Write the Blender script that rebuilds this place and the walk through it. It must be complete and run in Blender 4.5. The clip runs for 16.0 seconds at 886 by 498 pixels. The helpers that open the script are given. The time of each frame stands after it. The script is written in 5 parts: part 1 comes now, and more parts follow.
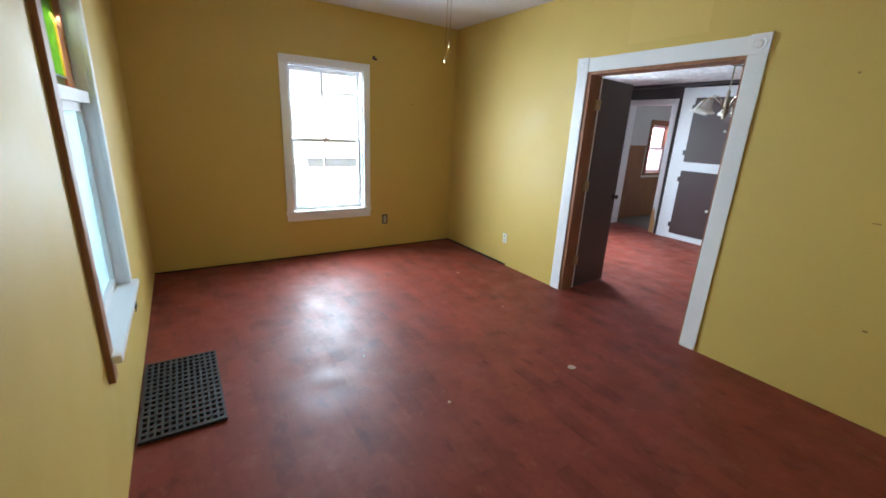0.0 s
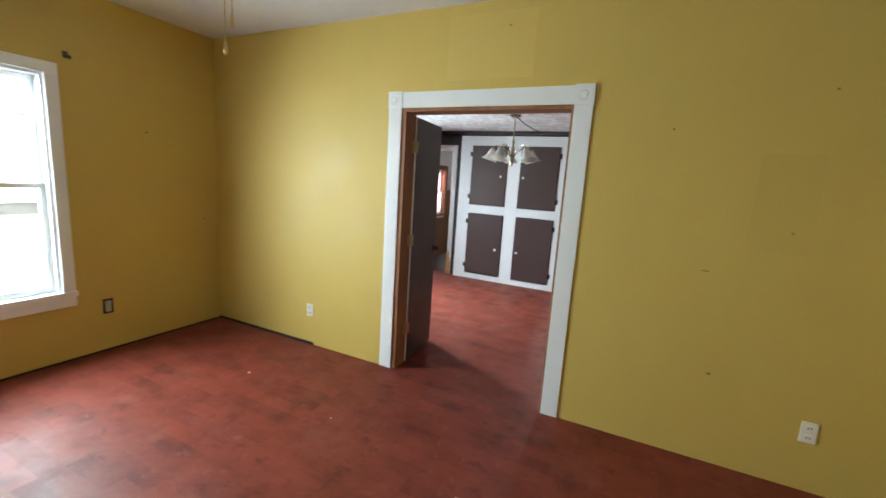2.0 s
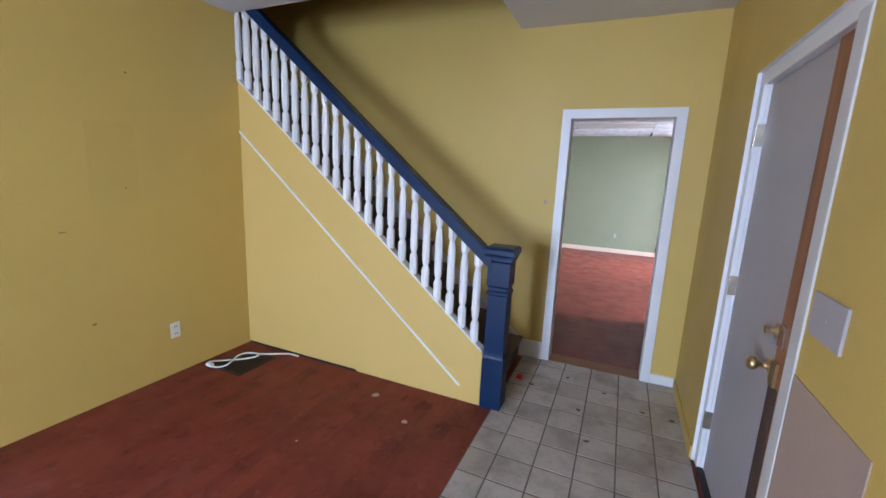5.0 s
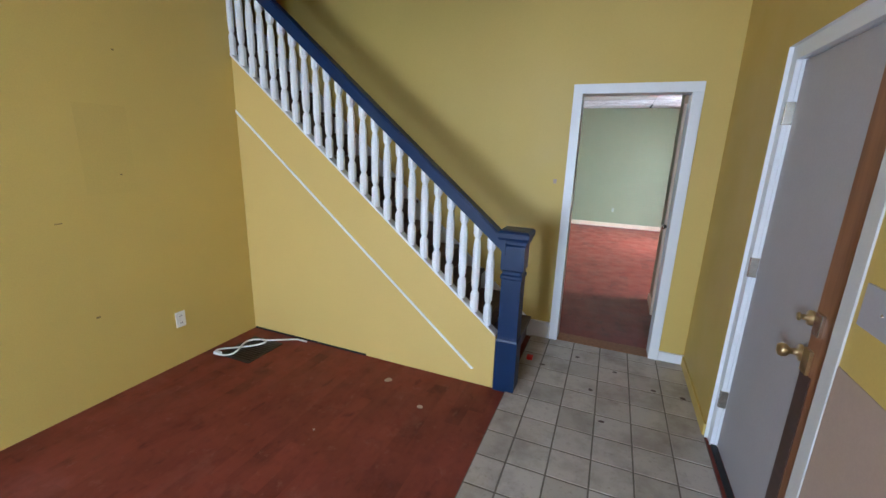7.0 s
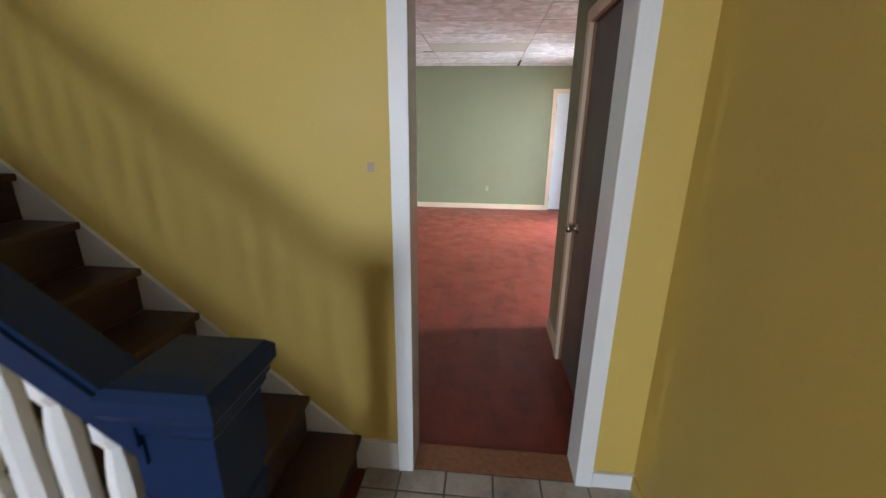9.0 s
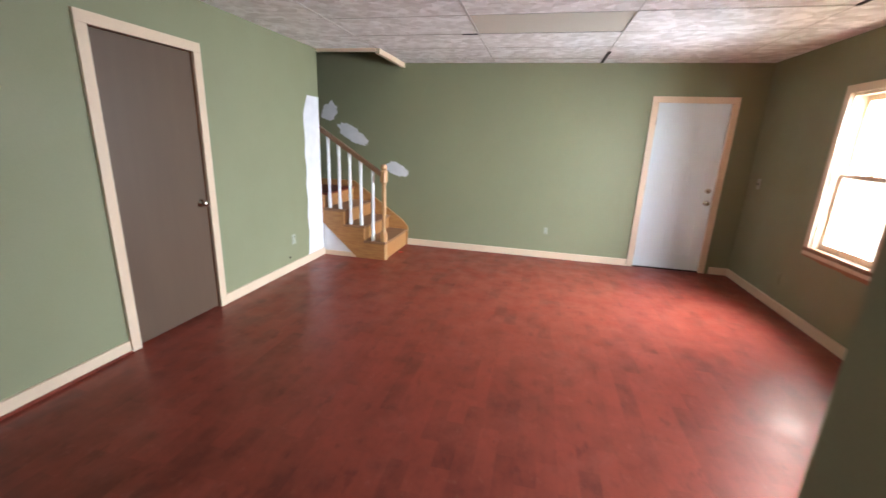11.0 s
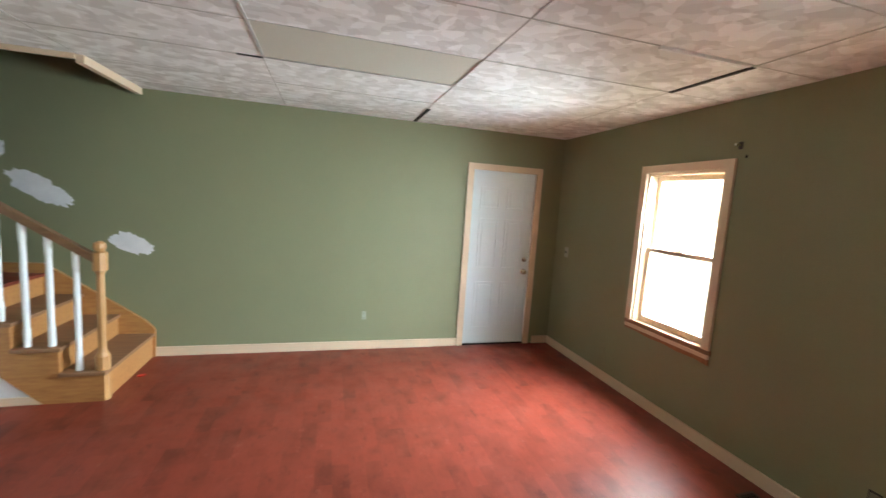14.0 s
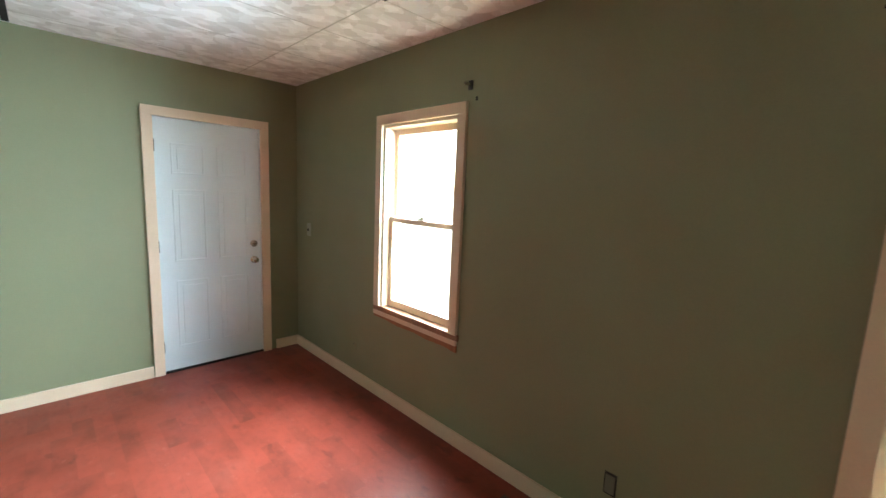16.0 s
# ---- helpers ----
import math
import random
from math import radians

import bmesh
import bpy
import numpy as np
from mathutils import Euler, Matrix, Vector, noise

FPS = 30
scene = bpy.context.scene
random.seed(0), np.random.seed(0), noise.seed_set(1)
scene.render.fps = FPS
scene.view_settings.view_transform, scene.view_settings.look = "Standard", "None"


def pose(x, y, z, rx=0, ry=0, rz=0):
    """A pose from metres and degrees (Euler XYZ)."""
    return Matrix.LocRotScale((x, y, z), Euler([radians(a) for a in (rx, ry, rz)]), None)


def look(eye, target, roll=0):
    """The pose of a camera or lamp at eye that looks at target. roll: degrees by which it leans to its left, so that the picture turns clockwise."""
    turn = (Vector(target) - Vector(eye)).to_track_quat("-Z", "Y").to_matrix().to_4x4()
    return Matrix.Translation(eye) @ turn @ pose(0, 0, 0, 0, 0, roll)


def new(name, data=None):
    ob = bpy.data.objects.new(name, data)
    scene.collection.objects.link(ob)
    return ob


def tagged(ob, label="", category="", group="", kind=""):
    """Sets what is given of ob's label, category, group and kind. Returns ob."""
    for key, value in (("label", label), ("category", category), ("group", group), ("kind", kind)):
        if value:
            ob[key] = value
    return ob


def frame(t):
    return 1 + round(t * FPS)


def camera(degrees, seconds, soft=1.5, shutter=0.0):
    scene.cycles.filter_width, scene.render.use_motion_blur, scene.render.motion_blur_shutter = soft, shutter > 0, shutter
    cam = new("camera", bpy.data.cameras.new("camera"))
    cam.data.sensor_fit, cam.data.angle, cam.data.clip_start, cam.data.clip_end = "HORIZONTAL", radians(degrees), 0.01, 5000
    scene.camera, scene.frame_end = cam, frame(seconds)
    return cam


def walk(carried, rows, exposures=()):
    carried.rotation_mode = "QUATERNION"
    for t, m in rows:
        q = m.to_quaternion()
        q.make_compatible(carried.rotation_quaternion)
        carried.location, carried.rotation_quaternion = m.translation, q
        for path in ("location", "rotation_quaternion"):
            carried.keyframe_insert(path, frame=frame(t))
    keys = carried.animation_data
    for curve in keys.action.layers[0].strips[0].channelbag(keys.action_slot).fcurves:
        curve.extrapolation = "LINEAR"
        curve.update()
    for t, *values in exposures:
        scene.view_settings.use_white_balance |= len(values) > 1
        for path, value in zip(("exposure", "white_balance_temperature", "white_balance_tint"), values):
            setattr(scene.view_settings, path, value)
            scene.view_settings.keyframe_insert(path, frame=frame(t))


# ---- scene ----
cam = camera(95.2, 16.0, soft=1.5, shutter=0.15)
PATH = [
    (0, (0.997, 0.399, 1.508), (2.045, 2.005, 0.94), 2.8),
    (0.5, (1.136, 0.613, 1.523), (2.447, 2.076, 1.147), 4.5),
    (1, (1.266, 0.875, 1.519), (2.714, 2.195, 1.114), 2.0),
    (1.5, (1.378, 1.104, 1.534), (2.942, 2.3, 1.182), 1.1),
    (2, (1.444, 1.311, 1.529), (3.228, 2.154, 1.202), 3.7),
    (2.5, (1.458, 1.526, 1.567), (3.428, 1.633, 1.238), 4.5),
    (3, (1.363, 1.614, 1.546), (3.313, 1.382, 1.167), 3.9),
    (3.5, (1.26, 1.682, 1.521), (3.069, 0.998, 1.01), 3.2),
    (4, (1.299, 1.79, 1.507), (2.687, 0.46, 0.955), 2.5),
    (4.5, (1.277, 1.94, 1.518), (2.133, 0.2, 1.029), -0.2),
    (5, (1.182, 2.147, 1.559), (1.968, 0.345, 1.191), 2.5),
    (5.2, (1.16, 2.225, 1.595), (2.019, 0.438, 1.333), 2.6),
    (7.3, (1.404, 2.077, 1.605), (2.106, 0.273, 1.105), 1.1),
    (7.5, (1.439, 1.9, 1.561), (2.119, 0.082, 1.079), 0.5),
    (8, (1.43, 1.383, 1.546), (2.15, -0.418, 1.059), 0.4),
    (8.5, (1.366, 0.825, 1.513), (1.612, -1.07, 0.923), -1.5),
    (10.8, (1.356, -1.701, 1.52), (1.576, -3.616, 0.986), 5.7),
    (11, (1.425, -1.833, 1.526), (1.85, -3.715, 1.002), 2.3),
    (11.5, (1.529, -2.075, 1.528), (2.442, -3.752, 0.933), 3.0),
    (12, (1.562, -2.187, 1.533), (2.57, -3.789, 0.887), 6.0),
    (12.5, (1.612, -2.237, 1.614), (2.618, -3.932, 1.279), 3.3),
    (13, (1.657, -2.399, 1.653), (2.4, -4.227, 1.328), 3.0),
    (13.5, (1.645, -2.757, 1.637), (1.83, -4.735, 1.409), 3.6),
    (14, (1.673, -3.05, 1.646), (1.121, -4.959, 1.42), 3.8),
    (14.5, (1.547, -3.202, 1.621), (0.352, -4.782, 1.349), 2.2),
    (15, (1.27, -3.267, 1.595), (-0.279, -4.5, 1.311), 1.8),
    (15.5, (0.991, -3.383, 1.59), (-0.555, -4.612, 1.274), 3.8),
    (16, (0.734, -3.623, 1.571), (-0.661, -5.029, 1.292), 2.5),
]
EXPOSURE = [(0, 3.2, 5850, 6), (1.0, 3.2, 5750, 2), (1.5, 3.15, 5850, 2), (2.0, 3.2, 6350, 2), (2.5, 3.35, 5500, 9), (3.0, 3.2, 5350, 21), (3.5, 3.2, 6300, 23), (4, 3.4, 6300, 21), (4.5, 3.55, 5900, 18), (5, 3.55, 5350, 19), (7.5, 3.5, 5450, 12), (8, 3.53, 5500, 15), (8.5, 3.35, 6000, 13), (11, 3.4, 6350, 15), (12, 3.3, 6900, 26), (12.5, 3.35, 6600, 15), (13.5, 3.2, 6450, 8), (14.5, 3.25, 6100, 0), (16, 3.2, 5800, -2)]
walk(cam, [(t, look(eye, target, roll)) for t, eye, target, roll in PATH], EXPOSURE)

SKY = 0.14
N_W, W_W, B1_W, B2_W, C_W, D_W, E_W = 15, 17, 33, 28, 32, 8, 14

# ---------------------------------------------------------------- world and light
world = bpy.data.worlds.new("overcast_sky")
scene.world = world
world.use_nodes = True
wn = world.node_tree
sky = wn.nodes.new("ShaderNodeTexSky")
sky.sky_type = 'NISHITA'
sky.sun_disc = False
sky.sun_elevation = radians(42)
sky.sun_rotation = radians(200)
sky.dust_density = 4.0
wn.nodes["Background"].inputs[1].default_value = SKY
wn.links.new(sky.outputs[0], wn.nodes["Background"].inputs[0])
sun_data = bpy.data.lights.new("sun", 'SUN')
sun_data.energy, sun_data.angle, sun_data.color = 1.5, radians(14), (1.0, 0.97, 0.92)
sun = new("sun", sun_data)
sun.matrix_world = look((0, 0, 20), (-4.0, 14.0, 6.0))


def sky_lamp(name, eye, target, w, h, watts, spread=130):
    """The overcast sky's light in a window's opening."""
    d = bpy.data.lights.new(name, 'AREA')
    d.shape, d.size, d.size_y, d.energy = 'RECTANGLE', w, h, watts
    d.color, d.spread = (0.82, 0.925, 1.0), radians(spread)
    o = new(name, d)
    o.matrix_world = look(eye, target)
    return o


sky_lamp("sky_light_north", (2.43, 5.30, 1.34), (2.55, 3.0, 0.60), 0.84, 1.5, N_W, 146)
sky_lamp("sky_light_west", (0.36, 2.73, 1.30), (2.2, 2.55, 0.70), 0.8, 1.3, W_W, 150)
sky_lamp("sky_light_green_small", (-1.55, -5.65, 1.60), (0.8, -6.35, 0.38), 0.85, 1.2, B1_W, 130)
sky_lamp("sky_light_green_large", (-1.55, -3.19, 1.60), (0.8, -4.5, 0.45), 0.85, 1.2, B2_W, 136)
# added lamp at an assumed, unseen window, to brighten the dining room
sky_lamp("added_light_dining", (5.9, 5.6, 1.7), (5.9, 3.2, 0.7), 1.0, 1.2, C_W)
sky_lamp("sky_light_panelled", (9.02, 5.5, 1.5), (9.0, 3.6, 0.7), 0.8, 1.1, D_W)
sky_lamp("sky_light_red", (11.0, 2.02, 1.6), (9.0, 2.02, 0.8), 0.6, 0.9, D_W)
sky_lamp("sky_light_back", (12.6, -4.42, 1.7), (9.0, -4.3, 0.6), 0.6, 0.9, E_W)

# ---------------------------------------------------------------- materials


def nodes_of(name, rough=0.5, metal=0.0):
    m = bpy.data.materials.new(name)
    m.use_nodes = True
    b = m.node_tree.nodes["Principled BSDF"]
    b.inputs["Roughness"].default_value = rough
    b.inputs["Metallic"].default_value = metal
    return m, m.node_tree, b


def noise_node(nt, scale, detail=4.0, stretch=(1, 1, 1), rough=0.55):
    tc = nt.nodes.new("ShaderNodeTexCoord")
    mp = nt.nodes.new("ShaderNodeMapping")
    mp.inputs["Scale"].default_value = stretch
    n = nt.nodes.new("ShaderNodeTexNoise")
    n.inputs["Scale"].default_value, n.inputs["Detail"].default_value, n.inputs["Roughness"].default_value = scale, detail, rough
    nt.links.new(tc.outputs["Object"], mp.inputs[0])
    nt.links.new(mp.outputs[0], n.inputs["Vector"])
    return n.outputs["Fac"]


def ramp(nt, fac, stops):
    r = nt.nodes.new("ShaderNodeValToRGB")
    e = r.color_ramp.elements
    while len(e) < len(stops):
        e.new(0.5)
    for k, (p, c) in zip(e, stops):
        k.position, k.color = p, (*c, 1)
    nt.links.new(fac, r.inputs[0])
    return r.outputs[0]


def mix(nt, fac, a, b, mode='MIX'):
    n = nt.nodes.new("ShaderNodeMix")
    n.data_type, n.blend_type = 'RGBA', mode
    for sock, v in ((n.inputs[0], fac), (n.inputs[6], a), (n.inputs[7], b)):
        if hasattr(v, "node"):
            nt.links.new(v, sock)
        else:
            sock.default_value = v if isinstance(v, float) else (*v, 1)
    return n.outputs[2]


def bump(nt, b, fac, strength, dist=0.01):
    n = nt.nodes.new("ShaderNodeBump")
    n.inputs["Strength"].default_value, n.inputs["Distance"].default_value = strength, dist
    nt.links.new(fac, n.inputs["Height"])
    nt.links.new(n.outputs[0], b.inputs["Normal"])


def scaled(c, k):
    return tuple(min(1.0, v * k) for v in c)


def paint(name, rgb, rough=0.5, vary=0.10, scale=1.3, fine=0.06, stain=None, stain_at=0.68):
    """Painted plaster or wood: broad unevenness, roller grain, optional stains."""
    m, nt, b = nodes_of(name, rough)
    big = ramp(nt, noise_node(nt, scale, 5), [(0.3, scaled(rgb, 1 - vary)), (0.7, scaled(rgb, 1 + vary))])
    g = noise_node(nt, 120, 3)
    col = mix(nt, 0.5, big, ramp(nt, g, [(0.3, scaled(rgb, 1 - fine)), (0.7, scaled(rgb, 1 + fine))]))
    if stain:
        s = ramp(nt, noise_node(nt, 5.0, 6), [(stain_at, (0, 0, 0)), (stain_at + 0.06, (1, 1, 1))])
        col = mix(nt, s, col, stain)
    nt.links.new(col, b.inputs["Base Color"])
    r = ramp(nt, noise_node(nt, 3.0, 4), [(0.3, (rough * 0.85,) * 3), (0.7, (min(1, rough * 1.15),) * 3)])
    nt.links.new(r, b.inputs["Roughness"])
    bump(nt, b, g, 0.12, 0.002)
    return m


def wood(name, light, dark, along=(12, 1, 12), rough=0.45):
    m, nt, b = nodes_of(name, rough)
    g = noise_node(nt, 3.5, 6, along)
    col = ramp(nt, g, [(0.3, dark), (0.65, light)])
    col = mix(nt, 0.35, col, ramp(nt, noise_node(nt, 1.1, 3), [(0.35, dark), (0.65, light)]))
    nt.links.new(col, b.inputs["Base Color"])
    bump(nt, b, g, 0.15, 0.002)
    return m


def metal(name, rgb, rough=0.3):
    m, nt, b = nodes_of(name, rough, 1.0)
    nt.links.new(ramp(nt, noise_node(nt, 25, 4), [(0.3, scaled(rgb, 0.75)), (0.7, rgb)]), b.inputs["Base Color"])
    return m


def floor_material(name, base, dark, pale, rough, gloss=0.14):
    """Red-brown sheet flooring with plank-shaped tone, scuffed patches and a worn sheen."""
    m, nt, b = nodes_of(name, rough)
    b.inputs["Specular IOR Level"].default_value = gloss
    tc = nt.nodes.new("ShaderNodeTexCoord")
    mp = nt.nodes.new("ShaderNodeMapping")
    mp.inputs["Rotation"].default_value = (0, 0, radians(90))
    nt.links.new(tc.outputs["Object"], mp.inputs[0])
    br = nt.nodes.new("ShaderNodeTexBrick")
    br.inputs["Color1"].default_value, br.inputs["Color2"].default_value = (0.32, 0.32, 0.32, 1), (0.70, 0.70, 0.70, 1)
    br.inputs["Mortar"].default_value = (0.45, 0.45, 0.45, 1)
    br.inputs["Scale"].default_value, br.inputs["Mortar Size"].default_value = 1.0, 0.001
    br.inputs["Brick Width"].default_value, br.inputs["Row Height"].default_value = 0.34, 0.10
    nt.links.new(mp.outputs[0], br.inputs["Vector"])
    patch = noise_node(nt, 4.2, 5, (1.25, 0.8, 1), 0.55)
    blend = mix(nt, 0.46, patch, br.outputs[0])
    col = ramp(nt, blend, [(0.36, scaled(base, 0.62)), (0.43, scaled(base, 0.85)), (0.52, base), (0.66, scaled(base, 1.15))])
    spots = ramp(nt, noise_node(nt, 6.0, 3, (1.5, 0.75, 1)), [(0.62, (0, 0, 0)), (0.70, (0.45, 0.45, 0.45))])
    col = mix(nt, spots, col, dark)
    # round knots of the printed wood, here and there
    vo = nt.nodes.new("ShaderNodeTexVoronoi")
    vo.voronoi_dimensions = '2D'
    vo.inputs["Scale"].default_value, vo.inputs["Randomness"].default_value = 3.1, 1.0
    ws = nt.nodes.new("ShaderNodeTexNoise")
    ws.inputs["Scale"].default_value, ws.inputs["Detail"].default_value = 16.0, 2.0
    shift = nt.nodes.new("ShaderNodeMixRGB")
    shift.blend_type, shift.inputs[0].default_value = 'ADD', 0.06
    nt.links.new(tc.outputs["Object"], ws.inputs["Vector"])
    nt.links.new(tc.outputs["Object"], shift.inputs[1])
    nt.links.new(ws.outputs["Color"], shift.inputs[2])
    nt.links.new(shift.outputs[0], vo.inputs["Vector"])
    near = ramp(nt, vo.outputs["Distance"], [(0.0, (1, 1, 1)), (0.21, (0, 0, 0))])
    pick = ramp(nt, vo.outputs["Color"], [(0.55, (0, 0, 0)), (0.66, (0.40, 0.40, 0.40))])
    col = mix(nt, mix(nt, 1.0, near, pick, 'MULTIPLY'), col, dark)
    dust = ramp(nt, noise_node(nt, 2.3, 8, (1, 1, 1), 0.7), [(0.55, (0, 0, 0)), (0.80, (0.34, 0.34, 0.34))])
    col = mix(nt, dust, col, pale)
    scuff = ramp(nt, noise_node(nt, 13.0, 9, (1, 0.7, 1), 0.72), [(0.58, (0, 0, 0)), (0.70, (0.36, 0.36, 0.36))])
    col = mix(nt, scuff, col, pale)
    col = mix(nt, ramp(nt, noise_node(nt, 22.0, 6, (1.2, 0.7, 1)), [(0.30, (0.22, 0.22, 0.22)), (0.5, (0, 0, 0))]), col, dark)
    nt.links.new(col, b.inputs["Base Color"])
    r = ramp(nt, noise_node(nt, 4.5, 6), [(0.3, (rough * 0.75,) * 3), (0.7, (rough * 1.3,) * 3)])
    nt.links.new(r, b.inputs["Roughness"])
    bump(nt, b, noise_node(nt, 9.0, 6), 0.025, 0.004)
    return m


def glass_material(name, tint=(1, 1, 1)):
    m = bpy.data.materials.new(name)
    m.use_nodes = True
    nt = m.node_tree
    nt.nodes.remove(nt.nodes["Principled BSDF"])
    tr, gl = nt.nodes.new("ShaderNodeBsdfTransparent"), nt.nodes.new("ShaderNodeBsdfGlossy")
    tr.inputs[0].default_value = (*tint, 1)
    gl.inputs["Roughness"].default_value = 0.03
    mx = nt.nodes.new("ShaderNodeMixShader")
    mx.inputs[0].default_value = 0.05
    nt.links.new(tr.outputs[0], mx.inputs[1])
    nt.links.new(gl.outputs[0], mx.inputs[2])
    nt.links.new(mx.outputs[0], nt.nodes["Material Output"].inputs[0])
    return m


def translucent_material(name, rgb, share=0.5):
    m, nt, b = nodes_of(name, 0.6)
    b.inputs["Base Color"].default_value = (*rgb, 1)
    t, mx = nt.nodes.new("ShaderNodeBsdfTranslucent"), nt.nodes.new("ShaderNodeMixShader")
    col = ramp(nt, noise_node(nt, 9, 4), [(0.3, scaled(rgb, 0.88)), (0.7, rgb)])
    nt.links.new(col, b.inputs["Base Color"])
    nt.links.new(col, t.inputs[0])
    mx.inputs[0].default_value = share
    nt.links.new(b.outputs[0], mx.inputs[1])
    nt.links.new(t.outputs[0], mx.inputs[2])
    nt.links.new(mx.outputs[0], nt.nodes["Material Output"].inputs[0])
    return m


def tile_ceiling_material(name):
    """Drop-ceiling panels with a knife-textured skin of flat, angular flakes in three tones."""
    m, nt, b = nodes_of(name, 0.85)
    tc = nt.nodes.new("ShaderNodeTexCoord")
    w = nt.nodes.new("ShaderNodeTexNoise")
    w.inputs["Scale"].default_value, w.inputs["Detail"].default_value = 7.0, 2.0
    add = nt.nodes.new("ShaderNodeMixRGB")
    add.blend_type, add.inputs[0].default_value = 'ADD', 0.10
    mp = nt.nodes.new("ShaderNodeMapping")
    mp.inputs["Scale"].default_value = (0.95, 1.15, 1.0)
    mp.inputs["Rotation"].default_value = (0, 0, 0.35)
    nt.links.new(tc.outputs["Object"], w.inputs["Vector"])
    nt.links.new(tc.outputs["Object"], add.inputs[1])
    nt.links.new(w.outputs["Color"], add.inputs[2])
    nt.links.new(add.outputs[0], mp.inputs[0])
    flakes = []
    for scale, metric in ((11.5, 'EUCLIDEAN'), (17.0, 'EUCLIDEAN')):
        v = nt.nodes.new("ShaderNodeTexVoronoi")
        v.voronoi_dimensions, v.distance = '2D', metric
        v.inputs["Scale"].default_value = scale
        nt.links.new(mp.outputs[0], v.inputs["Vector"])
        sep = nt.nodes.new("ShaderNodeSeparateColor")
        nt.links.new(v.outputs["Color"], sep.inputs[0])
        flakes.append(sep.outputs[0])
    one = ramp(nt, flakes[0], [(0.30, (0, 0, 0)), (0.34, (0.35, 0.35, 0.35)), (0.62, (0.35, 0.35, 0.35)), (0.65, (1, 1, 1))])
    two = ramp(nt, flakes[1], [(0.48, (0, 0, 0)), (0.54, (1, 1, 1))])
    tone = mix(nt, 0.38, one, two)
    col = mix(nt, tone, (0.70, 0.69, 0.675), (0.97, 0.975, 0.975))
    col = mix(nt, ramp(nt, noise_node(nt, 1.1, 5), [(0.45, (0, 0, 0)), (0.80, (0.35, 0.35, 0.35))]), col, (0.62, 0.585, 0.53))
    nt.links.new(col, b.inputs["Base Color"])
    bump(nt, b, tone, 0.4, 0.005)
    return m


YELLOW = paint("yellow_wall_paint", (0.60, 0.435, 0.108), 0.55, 0.10, 0.9, 0.05)
YELLOW_PATCH = paint("bright_yellow_paint_patch", (0.645, 0.472, 0.124), 0.55, 0.04)
YELLOW_FRESH = paint("fresh_yellow_wall_paint", (0.62, 0.44, 0.13), 0.58, 0.03)
GREEN = paint("sage_green_wall_paint", (0.248, 0.258, 0.150), 0.62, 0.06, 1.0, 0.06)
WHITE = paint("white_trim_paint", (0.80, 0.81, 0.82), 0.38, 0.05, 2.0, 0.03, (0.45, 0.40, 0.34), 0.78)
PEACH = paint("cream_peach_trim_paint", (0.74, 0.58, 0.42), 0.42, 0.07, 3.0, 0.05, (0.42, 0.26, 0.16), 0.76)
CEIL_WHITE = paint("dull_white_ceiling_paint", (0.68, 0.67, 0.68), 0.7, 0.06, 1.2, 0.04)
NAVY = paint("navy_blue_gloss_paint", (0.004, 0.021, 0.072), 0.42, 0.15, 6.0, 0.05)
NAVY.node_tree.nodes["Principled BSDF"].inputs["Specular IOR Level"].default_value = 0.3
BROWN_DOOR = paint("dark_taupe_door_paint", (0.100, 0.075, 0.062), 0.5, 0.10, 3.0)
CUP_BROWN = paint("chocolate_brown_cupboard_paint", (0.070, 0.042, 0.040), 0.42, 0.10, 3.0)
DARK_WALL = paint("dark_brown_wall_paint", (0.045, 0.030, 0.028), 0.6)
STAIN_DOOR = wood("brown_stained_door_veneer", (0.125, 0.080, 0.052), (0.108, 0.068, 0.045), (2.5, 2.5, 0.35), 0.42)
BARE = wood("bare_reddish_wood", (0.36, 0.16, 0.065), (0.20, 0.08, 0.035), (10, 10, 0.7), 0.55)
PINE = wood("orange_pine_wood", (0.50, 0.25, 0.085), (0.34, 0.14, 0.05), (2, 12, 12), 0.4)
PINE_UP = wood("pale_pine_post_wood", (0.56, 0.32, 0.13), (0.42, 0.21, 0.08), (12, 12, 0.8), 0.4)
TREAD_WOOD = wood("worn_brown_tread_wood", (0.32, 0.165, 0.085), (0.20, 0.095, 0.05), (1, 10, 10), 0.5)
RAIL_WOOD = wood("brown_handrail_wood", (0.26, 0.14, 0.07), (0.16, 0.08, 0.045), (1, 12, 12), 0.4)
PANEL_WOOD = wood("brown_wainscot_wood", (0.27, 0.115, 0.042), (0.15, 0.058, 0.024), (12, 12, 0.6), 0.4)
STEP_DARK = wood("dark_stained_step_wood", (0.085, 0.040, 0.030), (0.035, 0.018, 0.015), (10, 1, 10), 0.35)
FLOOR_RED = floor_material("red_brown_sheet_flooring", (0.190, 0.040, 0.025), (0.062, 0.014, 0.011), (0.31, 0.135, 0.105), 0.46, 0.16)
FLOOR_GLOSSY = floor_material("glossy_red_sheet_flooring", (0.215, 0.040, 0.024), (0.085, 0.014, 0.010), (0.30, 0.11, 0.08), 0.37, 0.28)
FLOOR_GREY = paint("dark_grey_carpet", (0.024, 0.022, 0.022), 0.9, 0.2, 2.0, 0.3)
FLOOR_PALE = paint("worn_grey_carpet", (0.135, 0.125, 0.11), 0.9, 0.2, 2.0, 0.3)
GROUT = paint("dark_tile_grout", (0.16, 0.135, 0.11), 0.9, 0.25, 8.0)
BLACK = paint("black_rubber", (0.018, 0.018, 0.019), 0.55, 0.2, 20.0)
